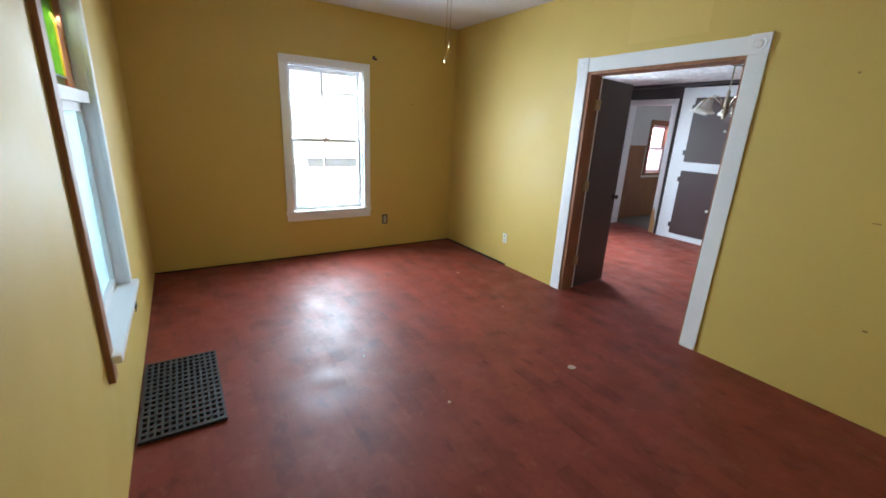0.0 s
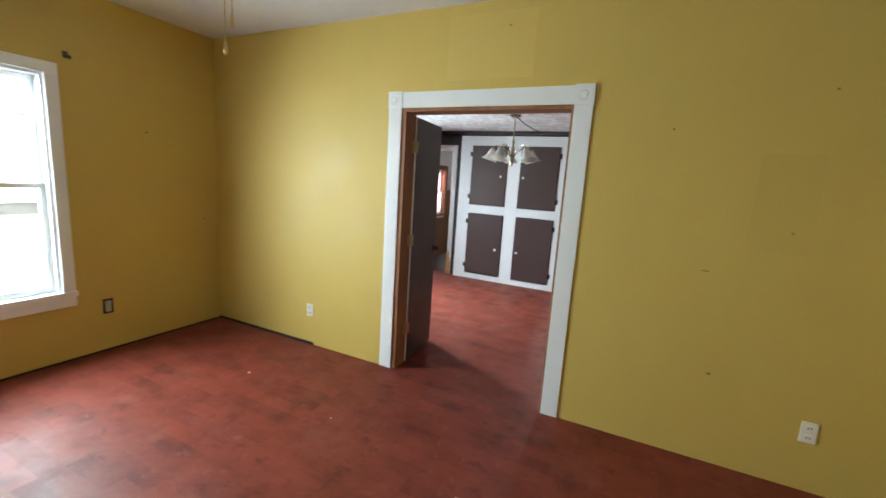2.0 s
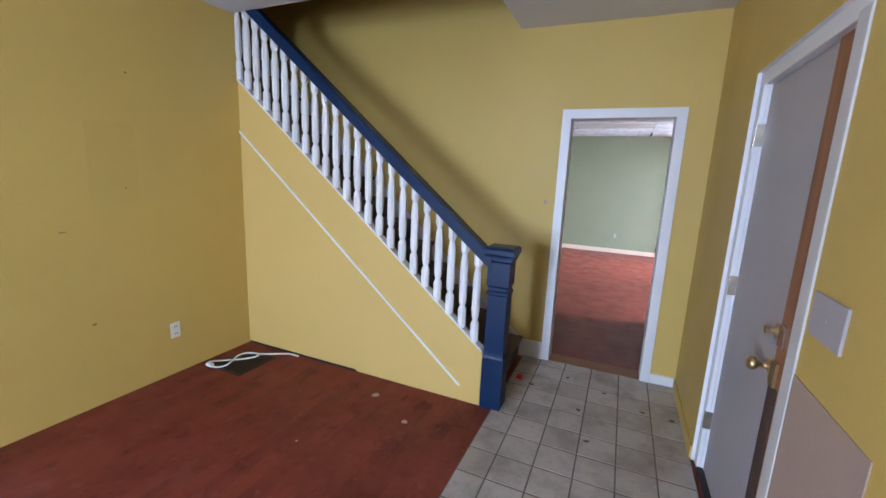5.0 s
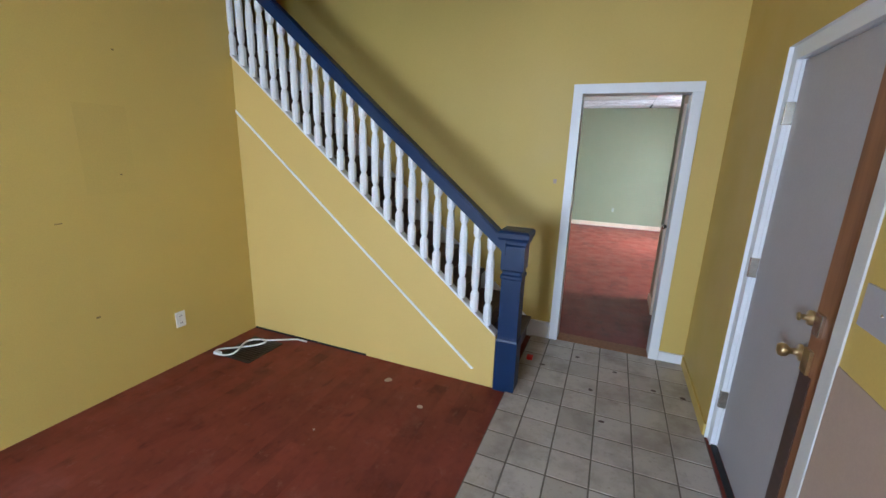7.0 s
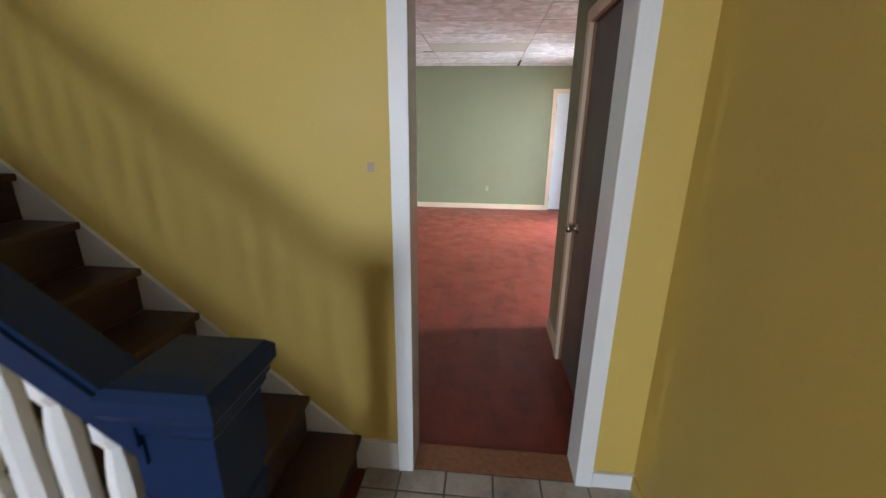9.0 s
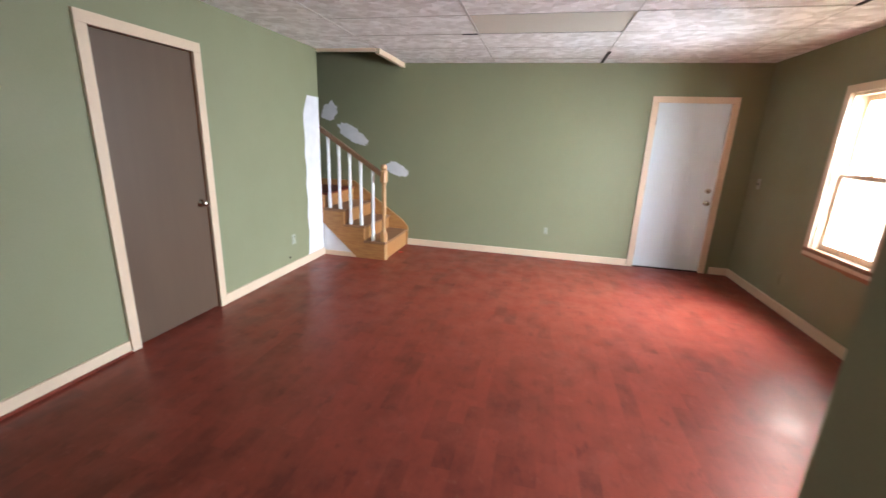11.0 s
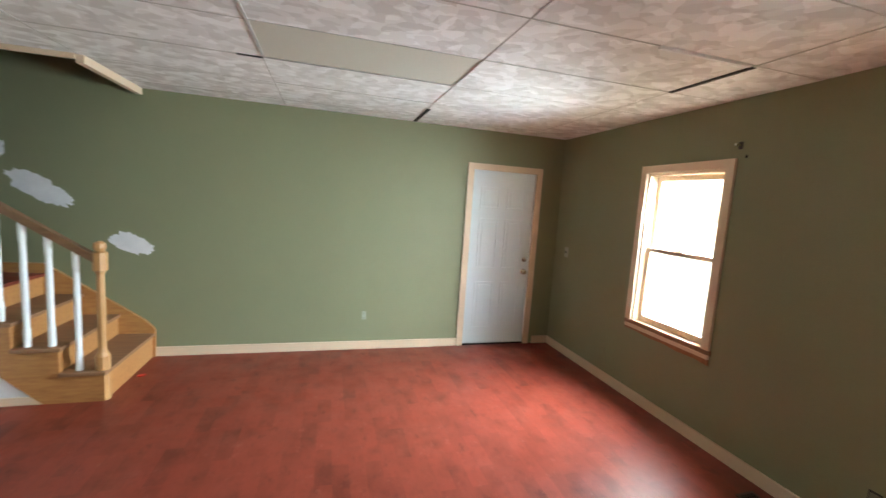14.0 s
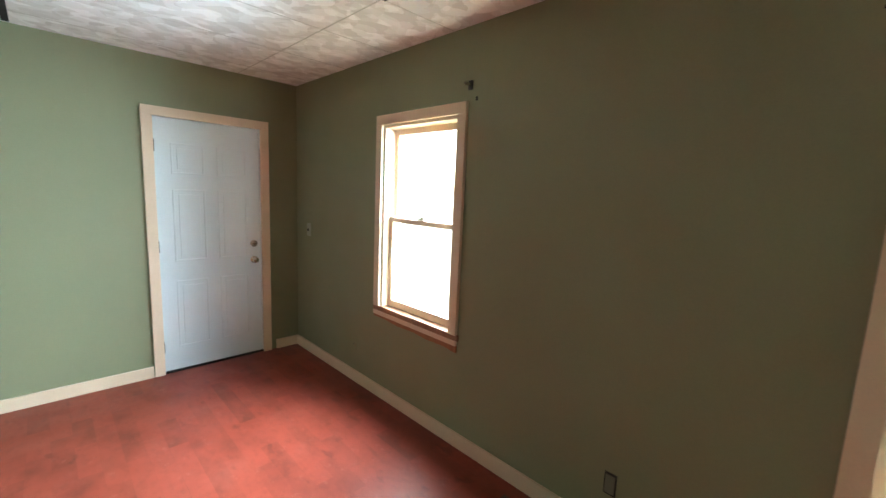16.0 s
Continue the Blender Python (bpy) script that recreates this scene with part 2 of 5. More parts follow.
# Black for the shade inside gaps, holes and vent wells, put in as colour.
BLACK_GAP = paint("hollow_shade_black", (0.012, 0.010, 0.010), 0.9)
BRASS = metal("worn_brass", (0.66, 0.50, 0.26), 0.32)
DULL_BRASS = metal("dull_silvery_brass", (0.52, 0.45, 0.32), 0.3)
NICKEL = metal("satin_nickel", (0.72, 0.66, 0.55), 0.25)
DARK_METAL = metal("dark_metal", (0.10, 0.09, 0.085), 0.5)
DIM_PLATE = paint("yellowed_plastic", (0.38, 0.39, 0.31), 0.45, 0.08)
PLATE = paint("ivory_plastic", (0.80, 0.78, 0.70), 0.35, 0.03)
PLASTER = paint("white_joint_compound", (0.76, 0.76, 0.78), 0.85, 0.12, 9.0)
STEEL_DOOR = paint("white_steel_door_paint", (0.70, 0.76, 0.78), 0.36, 0.04, 1.5)
GREY_DOOR = paint("pale_grey_door_paint", (0.42, 0.40, 0.415), 0.5, 0.06, 2.0)
PRIMER = paint("pinkish_beige_primer", (0.44, 0.33, 0.26), 0.6, 0.08, 2.0)
CORD_WHITE = paint("white_cord_vinyl", (0.82, 0.82, 0.80), 0.4)
MAROON = paint("maroon_wall_paint", (0.12, 0.012, 0.012), 0.6)
OFFWHITE = paint("offwhite_wall_paint", (0.62, 0.62, 0.60), 0.7, 0.10, 2.0)
NICK = paint("brown_smudge", (0.26, 0.18, 0.055), 0.8, 0.2, 30.0)
RED_TAPE = paint("red_tape", (0.70, 0.015, 0.02), 0.4)
FROSTED = translucent_material("frosted_lamp_glass", (0.80, 0.78, 0.74), 0.5)
GLASS = glass_material("window_glass")
SIGN_SKIN = translucent_material("translucent_pinkish_sign_plastic", (0.375, 0.30, 0.26), 0.35)
SIGN_BAND = translucent_material("translucent_grey_sign_band", (0.77, 0.745, 0.73), 0.88)
SIGN_RED = translucent_material("translucent_red_sign_ink", (0.94, 0.77, 0.73), 0.88)
SIGN_PALE = translucent_material("translucent_pale_sign_ink", (0.72, 0.64, 0.56), 0.4)
SIGN_GREY = translucent_material("translucent_grey_sign_ink", (0.82, 0.79, 0.77), 0.88)
CEIL_TILE = tile_ceiling_material("blotchy_white_ceiling_panel")
CEIL_GRID = paint("grey_ceiling_joint", (0.50, 0.49, 0.47), 0.8)
CEIL_PLAIN = paint("smooth_grey_ceiling_panel", (0.62, 0.60, 0.52), 0.6, 0.05)


def tile_material():
    m, nt, b = nodes_of("worn_pale_ceramic_tile", 0.4)
    info, geo = nt.nodes.new("ShaderNodeObjectInfo"), nt.nodes.new("ShaderNodeNewGeometry")
    col = ramp(nt, info.outputs["Random"], [(0.0, (0.41, 0.365, 0.31)), (1.0, (0.53, 0.48, 0.42))])

    def field(scale, detail):
        n = nt.nodes.new("ShaderNodeTexNoise")
        n.inputs["Scale"].default_value, n.inputs["Detail"].default_value, n.inputs["Roughness"].default_value = scale, detail, 0.65
        nt.links.new(geo.outputs["Position"], n.inputs["Vector"])
        return n.outputs["Fac"]
    col = mix(nt, ramp(nt, field(3.2, 7), [(0.46, (0, 0, 0)), (0.70, (0.75, 0.75, 0.75))]), col, (0.20, 0.155, 0.12))
    col = mix(nt, ramp(nt, field(38, 5), [(0.55, (0, 0, 0)), (0.72, (0.35, 0.35, 0.35))]), col, (0.15, 0.12, 0.10))
    nt.links.new(col, b.inputs["Base Color"])
    bump(nt, b, field(30, 3), 0.10, 0.002)
    return m


TILE = tile_material()

# ---------------------------------------------------------------- mesh helpers
ORIGIN = {}


def box(bm, x0, x1, y0, y1, z0, z1, bevel=0.0, m=None):
    r = bmesh.ops.create_cube(bm, size=1.0)
    vs = r["verts"]
    for v in vs:
        v.co = Vector((x0 + (v.co.x + 0.5) * (x1 - x0), y0 + (v.co.y + 0.5) * (y1 - y0), z0 + (v.co.z + 0.5) * (z1 - z0)))
    if bevel:
        es = list({e for v in vs for e in v.link_edges})
        out = bmesh.ops.bevel(bm, geom=es, offset=bevel, segments=2, affect='EDGES', profile=0.7)
        vs = out["verts"]
    if m:
        bmesh.ops.transform(bm, matrix=m, verts=list({v for v in vs}))
    return bm


def bx(*a, bevel=0.0, m=None):
    return box(bmesh.new(), *a, bevel=bevel, m=m)


def prism(bm, pts, axis, a, b):
    """A flat outline, two coordinates a point, pushed from a to b along the axis."""
    def place(p, k):
        return {"x": (k, p[0], p[1]), "y": (p[0], k, p[1]), "z": (p[0], p[1], k)}[axis]
    lo, hi = [bm.verts.new(place(p, a)) for p in pts], [bm.verts.new(place(p, b)) for p in pts]
    bm.faces.new(lo)
    bm.faces.new(list(reversed(hi)))
    for i in range(len(pts)):
        j = (i + 1) % len(pts)
        bm.faces.new((lo[j], lo[i], hi[i], hi[j]))
    bmesh.ops.recalc_face_normals(bm, faces=bm.faces[:])
    return bm


def lathe(bm, rings, sides=16, m=None, phase=0.0):
    """Rings of (radius, height) round the z axis, capped."""
    rows = []
    for r, z in rings:
        rows.append([bm.verts.new((r * math.cos(phase + 2 * math.pi * k / sides), r * math.sin(phase + 2 * math.pi * k / sides), z)) for k in range(sides)])
    for a, b in zip(rows, rows[1:]):
        for k in range(sides):
            bm.faces.new((a[k], a[(k + 1) % sides], b[(k + 1) % sides], b[k]))
    bm.faces.new(list(reversed(rows[0])))
    bm.faces.new(rows[-1])
    vs = [v for row in rows for v in row]
    if m:
        bmesh.ops.transform(bm, matrix=m, verts=vs)
    return bm


def tube(bm, pts, radius, sides=8):
    """A round bar along the points."""
    rows, n = [], len(pts)
    for i, p in enumerate(pts):
        d = (Vector(pts[min(i + 1, n - 1)]) - Vector(pts[max(i - 1, 0)])).normalized()
        q = d.to_track_quat('Z', 'Y')
        rows.append([bm.verts.new(Vector(p) + q @ Vector((radius * math.cos(2 * math.pi * k / sides), radius * math.sin(2 * math.pi * k / sides), 0))) for k in range(sides)])
    for a, b in zip(rows, rows[1:]):
        for k in range(sides):
            bm.faces.new((a[k], a[(k + 1) % sides], b[(k + 1) % sides], b[k]))
    bm.faces.new(list(reversed(rows[0])))
    bm.faces.new(rows[-1])
    return bm


def mesh_of(name, bm, mats, smooth=False):
    me = bpy.data.meshes.new(name)
    bm.to_mesh(me)
    bm.free()
    for m in mats if isinstance(mats, (list, tuple)) else [mats]:
        me.materials.append(m)
    if smooth:
        for p in me.polygons:
            p.use_smooth = True
    return me


def thing(name, at, label, category, group="", kind=""):
    e = new(name)
    e.empty_display_size = 0.1
    e.location = at
    ORIGIN[e] = Vector(at)
    return tagged(e, label, category, group, kind)


def part(name, bm, material, parent, label="", smooth=False):
    """One mesh under a thing or under a part; the bmesh is in world metres."""
    o = ORIGIN[parent]
    bmesh.ops.translate(bm, vec=-o, verts=bm.verts[:])
    ob = new(name, mesh_of(name, bm, material, smooth))
    ob.parent = parent
    ORIGIN[ob] = o
    if label:
        ob["label"] = label
    return ob


def solid(name, bm, material, label, category, group="", kind="", smooth=False):
    """A top-level thing that is one mesh."""
    ob = new(name, mesh_of(name, bm, material, smooth))
    ORIGIN[ob] = Vector((0, 0, 0))
    return tagged(ob, label, category, group, kind)


def wall(name, ext, axis, holes, mats, label, other=None):
    """A wall of real thickness with openings cut through. ext: x0, x1, y0, y1, z0, z1; axis: the way it runs;
    holes: (from, to, low, high). mats: the faces towards low and high across it, and the reveals."""
    x0, x1, y0, y1, z0, z1 = ext
    a0, a1 = (x0, x1) if axis == "x" else (y0, y1)
    bm = bmesh.new()
    cuts = sorted({a0, a1, *[h[0] for h in holes], *[h[1] for h in holes]})
    for p, q in zip(cuts, cuts[1:]):
        spans, low = [], z0
        for h in sorted([h for h in holes if h[0] <= p and q <= h[1]], key=lambda h: h[2]):
            if h[2] > low:
                spans.append((low, h[2]))
            low = h[3]
        if low < z1:
            spans.append((low, z1))
        for s, e in spans:
            if axis == "x":
                box(bm, p, q, y0, y1, s, e)
            else:
                box(bm, x0, x1, p, q, s, e)
    bmesh.ops.remove_doubles(bm, verts=bm.verts[:], dist=1e-5)
    bm.normal_update()
    k = 1 if axis == "x" else 0
    for f in bm.faces:
        f.material_index = 0 if f.normal[k] < -0.9 else 1 if f.normal[k] > 0.9 else 2
    return solid(name, bm, list(mats), label, "wall", kind="structure")

# ---------------------------------------------------------------- the large structure
AX0, AX1, AY0, AY1, AZ = 0.66, 4.10, -1.24, 5.06, 2.70
BX0, BX1, BY0, BY1, BZ = -1.01, 4.09, -7.40, -1.39, 2.48
CZ = 2.33
STAIR_Y = -0.30
DX = 0.62

wall("wall_north", (0.44, AX1 + 0.15, AY1, AY1 + 0.16, -0.7, 5.4), "x",
     [(2.018, 2.848, 0.54, 2.089)],
     (YELLOW, OFFWHITE, WHITE), "yellow painted plaster wall with a sash window")
# the window here is assumed and out of view; it lets in the dining lamp
wall("wall_dining_north", (AX1 + 0.15, 7.75, AY1, AY1 + 0.16, -0.7, 5.4), "x",
     [(5.45, 6.35, 0.8, 2.0)],
     (DARK_WALL, OFFWHITE, WHITE), "dark brown dining room wall with an added, unseen window")
wall("wall_panelled_north", (7.75, 12.3, AY1, AY1 + 0.16, -0.7, 5.4), "x",
     [(8.66, 9.27, 0.86, 1.79)],
     (OFFWHITE, OFFWHITE, WHITE), "off-white wall above brown wainscot")
wall("wall_west", (0.44, AX0, AY0 - 0.15, AY1, -0.7, 5.4), "y",
     [(-0.35, 0.70, -0.8, 2.095), (2.316, 3.138, 0.585, 2.046)],
     (OFFWHITE, YELLOW, WHITE), "yellow painted front wall with door and window")
wall("wall_east", (AX1, AX1 + 0.15, STAIR_Y, AY1, -0.1, 5.4), "y",
     [(1.743, 2.97, -0.8, 2.045)],
     (YELLOW, DARK_WALL, BARE), "yellow painted wall with a wide cased opening")
wall("wall_stair_back", (AX0, 5.6, AY0 - 0.15, AY0, -0.1, 5.4), "x",
     [(0.905, 1.618, -0.8, 2.016)],
     (GREEN, YELLOW, WHITE), "yellow painted wall behind the stairs with a doorway")
wall("wall_green_east", (BX1, BX1 + 0.15, -6.50, AY0 - 0.15, -0.1, 5.4), "y",
     [(-2.866, -2.02, -0.8, 2.09), (-4.66, -3.895, -0.8, 2.095)],
     (GREEN, OFFWHITE, BARE), "sage green wall with a closed brown door")
wall("wall_green_south", (BX0 - 0.16, 6.2, BY0 - 0.16, BY0, -0.7, 5.4), "x",
     [(-0.67, 0.115, -0.8, 2.045)],
     (OFFWHITE, GREEN, WHITE), "sage green wall with a white entry door")
wall("wall_green_west", (BX0 - 0.16, BX0, BY0, AY0 - 0.15, -0.7, 5.4), "y",
     [(-6.017, -5.289, 0.71, 2.015), (-3.482, -2.80, 0.66, 1.99)],
     (OFFWHITE, GREEN, PEACH), "sage green front wall with two windows")
wall("wall_green_north", (BX0, AX0, AY0 - 0.15, AY0, -0.1, 5.4), "x", [], (GREEN, OFFWHITE, GREEN), "sage green wall beside the closet")
# closet in the green room's corner
wall("wall_closet_side", (0.68, 0.80, -2.72, BY1, 0.0, BZ), "y", [(-2.25, -1.47, 0.0, 2.04)], (GREEN, GREEN, BARE), "sage green closet wall with a dark door")
wall("wall_closet_front", (BX0, 0.68, -2.72, -2.62, 0.0, BZ), "x", [], (GREEN, GREEN, GREEN), "sage green closet wall")
# dining room beyond the wide opening
wall("wall_dining_east", (7.60, 7.75, 1.0, AY1, -0.1, CZ + 0.2), "y",
     [(4.14, 4.86, -0.8, 2.045), (1.20, 2.06, -0.8, 2.02)],
     (DARK_WALL, OFFWHITE, WHITE), "dark brown dining room wall with two openings")
wall("wall_dining_south", (AX1 + 0.15, 12.3, 0.85, 1.0, -0.1, CZ + 0.2), "x", [], (OFFWHITE, DARK_WALL, OFFWHITE), "dark brown dining room wall")
wall("wall_between_back_rooms", (7.75, 12.3, 3.0, 3.12, 0.0, CZ + 0.2), "x", [], (MAROON, OFFWHITE, WHITE), "wall between maroon and panelled rooms")
wall("wall_maroon_far", (10.6, 10.72, 1.0, 3.0, -0.1, CZ + 0.2), "y", [(1.72, 2.29, 1.04, 1.76)], (MAROON, OFFWHITE, WHITE), "maroon wall with a small window")
wall("wall_panelled_far", (10.9, 11.05, 3.12, AY1, -0.1, CZ + 0.2), "y", [], (OFFWHITE, OFFWHITE, OFFWHITE), "off-white back wall")
# back room beyond the green room's opening
wall("wall_back_far", (12.15, 12.3, -6.4, -1.24, -0.1, CZ + 0.2), "y", [(-4.62, -4.22, 1.02, 1.98)], (OFFWHITE, OFFWHITE, WHITE), "pale back room wall with a window")
wall("wall_back_south", (4.24, 12.15, -6.50, -6.40, -0.1, 5.4), "x", [], (GREEN, OFFWHITE, OFFWHITE), "wall beside the second staircase")
wall("wall_back_north", (5.6, 12.15, AY0 - 0.15, AY0, -0.1, CZ + 0.2), "x", [], (OFFWHITE, OFFWHITE, OFFWHITE), "pale back room wall")
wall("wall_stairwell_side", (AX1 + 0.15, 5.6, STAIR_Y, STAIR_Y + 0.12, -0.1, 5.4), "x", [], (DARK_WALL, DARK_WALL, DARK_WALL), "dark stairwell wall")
wall("wall_stairwell_end", (5.6, 5.75, AY0, STAIR_Y + 0.12, -0.1, 5.4), "y", [], (YELLOW, YELLOW, YELLOW), "yellow stairwell end wall")
wall("wall_second_stairwell_end", (6.2, 6.35, BY0 - 0.16, -6.40, -0.1, 5.4), "y", [], (GREEN, GREEN, GREEN), "green stairwell end wall")

solid("floor", bx(AX0 - 0.06, AX1 + 0.15, AY0, AY1, -0.1, 0.0), FLOOR_RED, "worn red-brown sheet flooring with dark patches", "floor", kind="structure")
solid("floor_green_room", bx(BX0, BX1 + 0.08, BY0 - 0.08, AY0, -0.1, -0.001), FLOOR_GLOSSY, "worn red-brown sheet flooring with dark patches", "floor", kind="structure")
solid("floor_alcove", bx(BX1 + 0.08, 6.2, BY0, -6.5, -0.1, -0.001), FLOOR_RED, "red-brown flooring under the staircase", "floor", kind="structure")
solid("floor_dining", bx(AX1 + 0.15, 7.75, 1.0, AY1, -0.1, 0.0), FLOOR_RED, "worn red-brown sheet flooring", "floor", kind="structure")
solid("floor_panelled_room", bx(7.75, 10.9, 3.12, AY1, -0.1, 0.004), FLOOR_PALE, "worn grey carpet", "floor", kind="structure")
solid("floor_maroon_room", bx(7.75, 10.6, 1.0, 3.0, -0.1, 0.004), FLOOR_PALE, "worn grey flooring", "floor", kind="structure")
solid("floor_back_room", bx(BX1 + 0.08, 12.15, -6.4, AY0 - 0.15, -0.1, 0.006), FLOOR_GREY, "dark grey carpet", "floor", kind="structure")

solid("ceiling", box(bx(AX0, AX1, STAIR_Y + 0.03, AY1, AZ, AZ + 0.22), AX0, 2.06, AY0, STAIR_Y + 0.03, AZ, AZ + 0.22), CEIL_WHITE, "dull white plaster ceiling", "ceiling", kind="structure")
solid("ceiling_upstairs", box(box(bx(0.3, 5.75, -1.4, 5.3, 5.4, 5.5), 3.2, 6.4, -7.6, -6.4, 5.4, 5.5), 4.25, 12.3, 0.85, 5.06, CZ + 0.2, CZ + 0.3), CEIL_WHITE, "dim white ceiling above the stairs", "ceiling", kind="structure")
solid("ceiling_dining", bx(AX1 + 0.15, 7.60, 1.0, AY1, CZ, CZ + 0.1), CEIL_TILE, "blotchy white panel ceiling", "ceiling", kind="structure")
solid("ceiling_back_rooms", box(box(bx(7.75, 10.6, 1.0, 3.0, CZ, CZ + 0.1), 7.75, 10.9, 3.12, AY1, CZ, CZ + 0.1), BX1 + 0.15, 12.15, -6.4, AY0 - 0.15, CZ, CZ + 0.1), CEIL_WHITE, "white ceiling of the back rooms", "ceiling", kind="structure")


def panel_ceiling():
    """Drop ceiling of 1.22 by 0.61 m panels in one mesh: blotchy panels, one smooth, thin uneven gaps."""
    bm = bmesh.new()
    rnd = random.Random(4)
    xs = [BX0, -0.50, 0.835, 2.10, 3.33, BX1]
    ys = [BY0, -7.115, -6.53, -5.945, -5.36, -4.785, -4.20, -3.62, -3.04, -2.46, -1.88, BY1]
    for i, (p, q) in enumerate(zip(xs, xs[1:])):
        for j, (s, e) in enumerate(zip(ys, ys[1:])):
            q1 = 3.35 if p > 3.0 and j < 2 else q
            g = 0.0015
            n = len(bm.faces)
            dz = rnd.uniform(0, 0.004)
            plain = i == 2 and j == 3
            box(bm, p + g, q1 - g, s + g, e - g, BZ + dz + (0.006 if plain else 0), BZ + 0.02)
            bm.faces.ensure_lookup_table()
            for f in bm.faces[n:]:
                f.material_index = 1 if plain else 0
    n = len(bm.faces)
    box(bm, BX0, BX1, -6.53, BY1, BZ + 0.021, BZ + 0.1)
    box(bm, BX0, 3.35, BY0, -6.53, BZ + 0.021, BZ + 0.1)
    for p in xs[1:-1]:
        box(bm, p - 0.003, p + 0.003, BY0 if p < 3.3 else -6.5, BY1, BZ - 0.0006, BZ + 0.004)
    for p in ys[1:-1]:
        box(bm, BX0, BX1 if p > -6.52 else 3.3, p - 0.0025, p + 0.0025, BZ - 0.0004, BZ + 0.004)
    box(bm, 2.085, 2.103, -5.93, -4.80, BZ - 0.001, BZ + 0.004)
    bm.faces.ensure_lookup_table()
    for f in bm.faces[n:]:
        f.material_index = 2
    n = len(bm.faces)
    # torn joints, with black strips painting in the dark void above
    for x0, x1, y0, y1 in ((0.808, 0.842, -7.36, -6.75), (-0.520, -0.492, -5.36, -4.80), (-0.60, -0.585, -4.12, -3.80), (2.10, 2.25, -5.952, -5.940)):
        box(bm, x0, x1, y0, y1, BZ - 0.004, BZ + 0.004)
    bm.faces.ensure_lookup_table()
    for f in bm.faces[n:]:
        f.material_index = 3
    n = len(bm.faces)
    # lip of a panel slipped off its support, white for the light on its edge
    box(bm, -0.46, 0.13, -4.797, -4.780, BZ - 0.012, BZ + 0.004)
    bm.faces.ensure_lookup_table()
    for f in bm.faces[n:]:
        f.material_index = 4
    solid("ceiling_green_room", bm, [CEIL_TILE, CEIL_PLAIN, CEIL_GRID, BLACK_GAP, WHITE], "blotchy white drop-panel ceiling with a smooth panel", "ceiling", kind="structure")


panel_ceiling()


def board(name, ext, mat, label, bevel=0.003):
    return solid(name, bx(*ext, bevel=bevel), mat, label, "trim", kind="structure")


# baseboards of the green room
PB = "cream painted baseboard"
board("baseboard_south", (0.19, 3.22, BY0, BY0 + 0.018, 0.0, 0.09), PEACH, PB)
board("baseboard_south_corner", (BX0 + 0.018, -0.79, BY0, BY0 + 0.018, 0.0, 0.09), PEACH, PB)
board("baseboard_west", (BX0, BX0 + 0.018, BY0, -2.72, 0.0, 0.09), PEACH, PB)
board("baseboard_east_far", (BX1 - 0.018, BX1, -6.50, -4.735, 0.0, 0.09), PEACH, PB)
board("baseboard_east_near", (BX1 - 0.018, BX1, -3.82, -2.95, 0.0, 0.09), PEACH, PB)
board("baseboard_east_door_side", (BX1 - 0.018, BX1, -1.93, BY1, 0.0, 0.09), PEACH, PB)
board("shoe_moulding_east", (BX1 - 0.03, BX1 - 0.018, -3.82, -2.95, 0.0, 0.018), FLOOR_RED, "red-brown shoe moulding")
# hall baseboards and stair skirt
board("baseboard_hall", (1.69, 1.88, AY0, AY0 + 0.02, 0.0, 0.155), WHITE, "white painted baseboard")
board("baseboard_hall_corner", (AX0, 0.835, AY0, AY0 + 0.02, 0.0, 0.085), WHITE, "white painted baseboard")
board("baseboard_hall_side", (AX0, AX0 + 0.012, AY0 + 0.02, -0.352, 0.0, 0.085), YELLOW, "yellow painted baseboard")
bm = prism(bmesh.new(), [(1.88, 0.0), (1.88, 0.165), (4.9, 0.165 + 3.02 * 0.843 + 0.1), (4.9, 3.02 * 0.843 - 0.25)], "y", AY0, AY0 + 0.018)
solid("stair_skirt_trim", bm, WHITE, "white painted skirt board along the stairs", "trim", kind="structure")
# black strips put the shade of the gap along the east and north walls' feet
solid("floor_gap_trim", bx(AX1 - 0.008, AX1 + 0.002, 3.80, AY1, 0.0, 0.022), BLACK_GAP, "black strip for the shade in the gap at the foot of the wall", "trim", kind="structure")
solid("floor_gap_north_trim", bx(AX0, AX1 - 0.01, AY1 - 0.006, AY1 + 0.002, 0.0, 0.014), BLACK_GAP, "black strip for the shade in the gap at the foot of the wall", "trim", kind="structure")
board("baseboard_closet", (0.80, 0.815, -2.72, -2.325, 0.0, 0.085), PEACH, PB)
board("threshold_hall", (0.905, 1.618, AY0 - 0.15, AY0 - 0.002, -0.02, 0.012), BARE, "worn wooden threshold")
board("dining_beam", (7.42, 7.60, 1.0, AY1, CZ - 0.045, CZ - 0.001), DARK_WALL, "dark brown ceiling strip above the cupboards")


solid("wall_paint_patch", bx(AX1 - 0.0015, AX1 + 0.001, 2.02, 2.62, 2.22, 2.63), YELLOW_PATCH, "slightly fresher rectangle of yellow paint", "wall", kind="structure")


solid("wall_faded_patch", bx(AX1 - 0.0012, AX1 + 0.001, 0.50, 0.77, 1.27, 1.78), paint("dulled_yellow_paint", (0.592, 0.43, 0.107), 0.6, 0.08), "slightly duller rectangle of yellow paint", "wall", kind="structure")


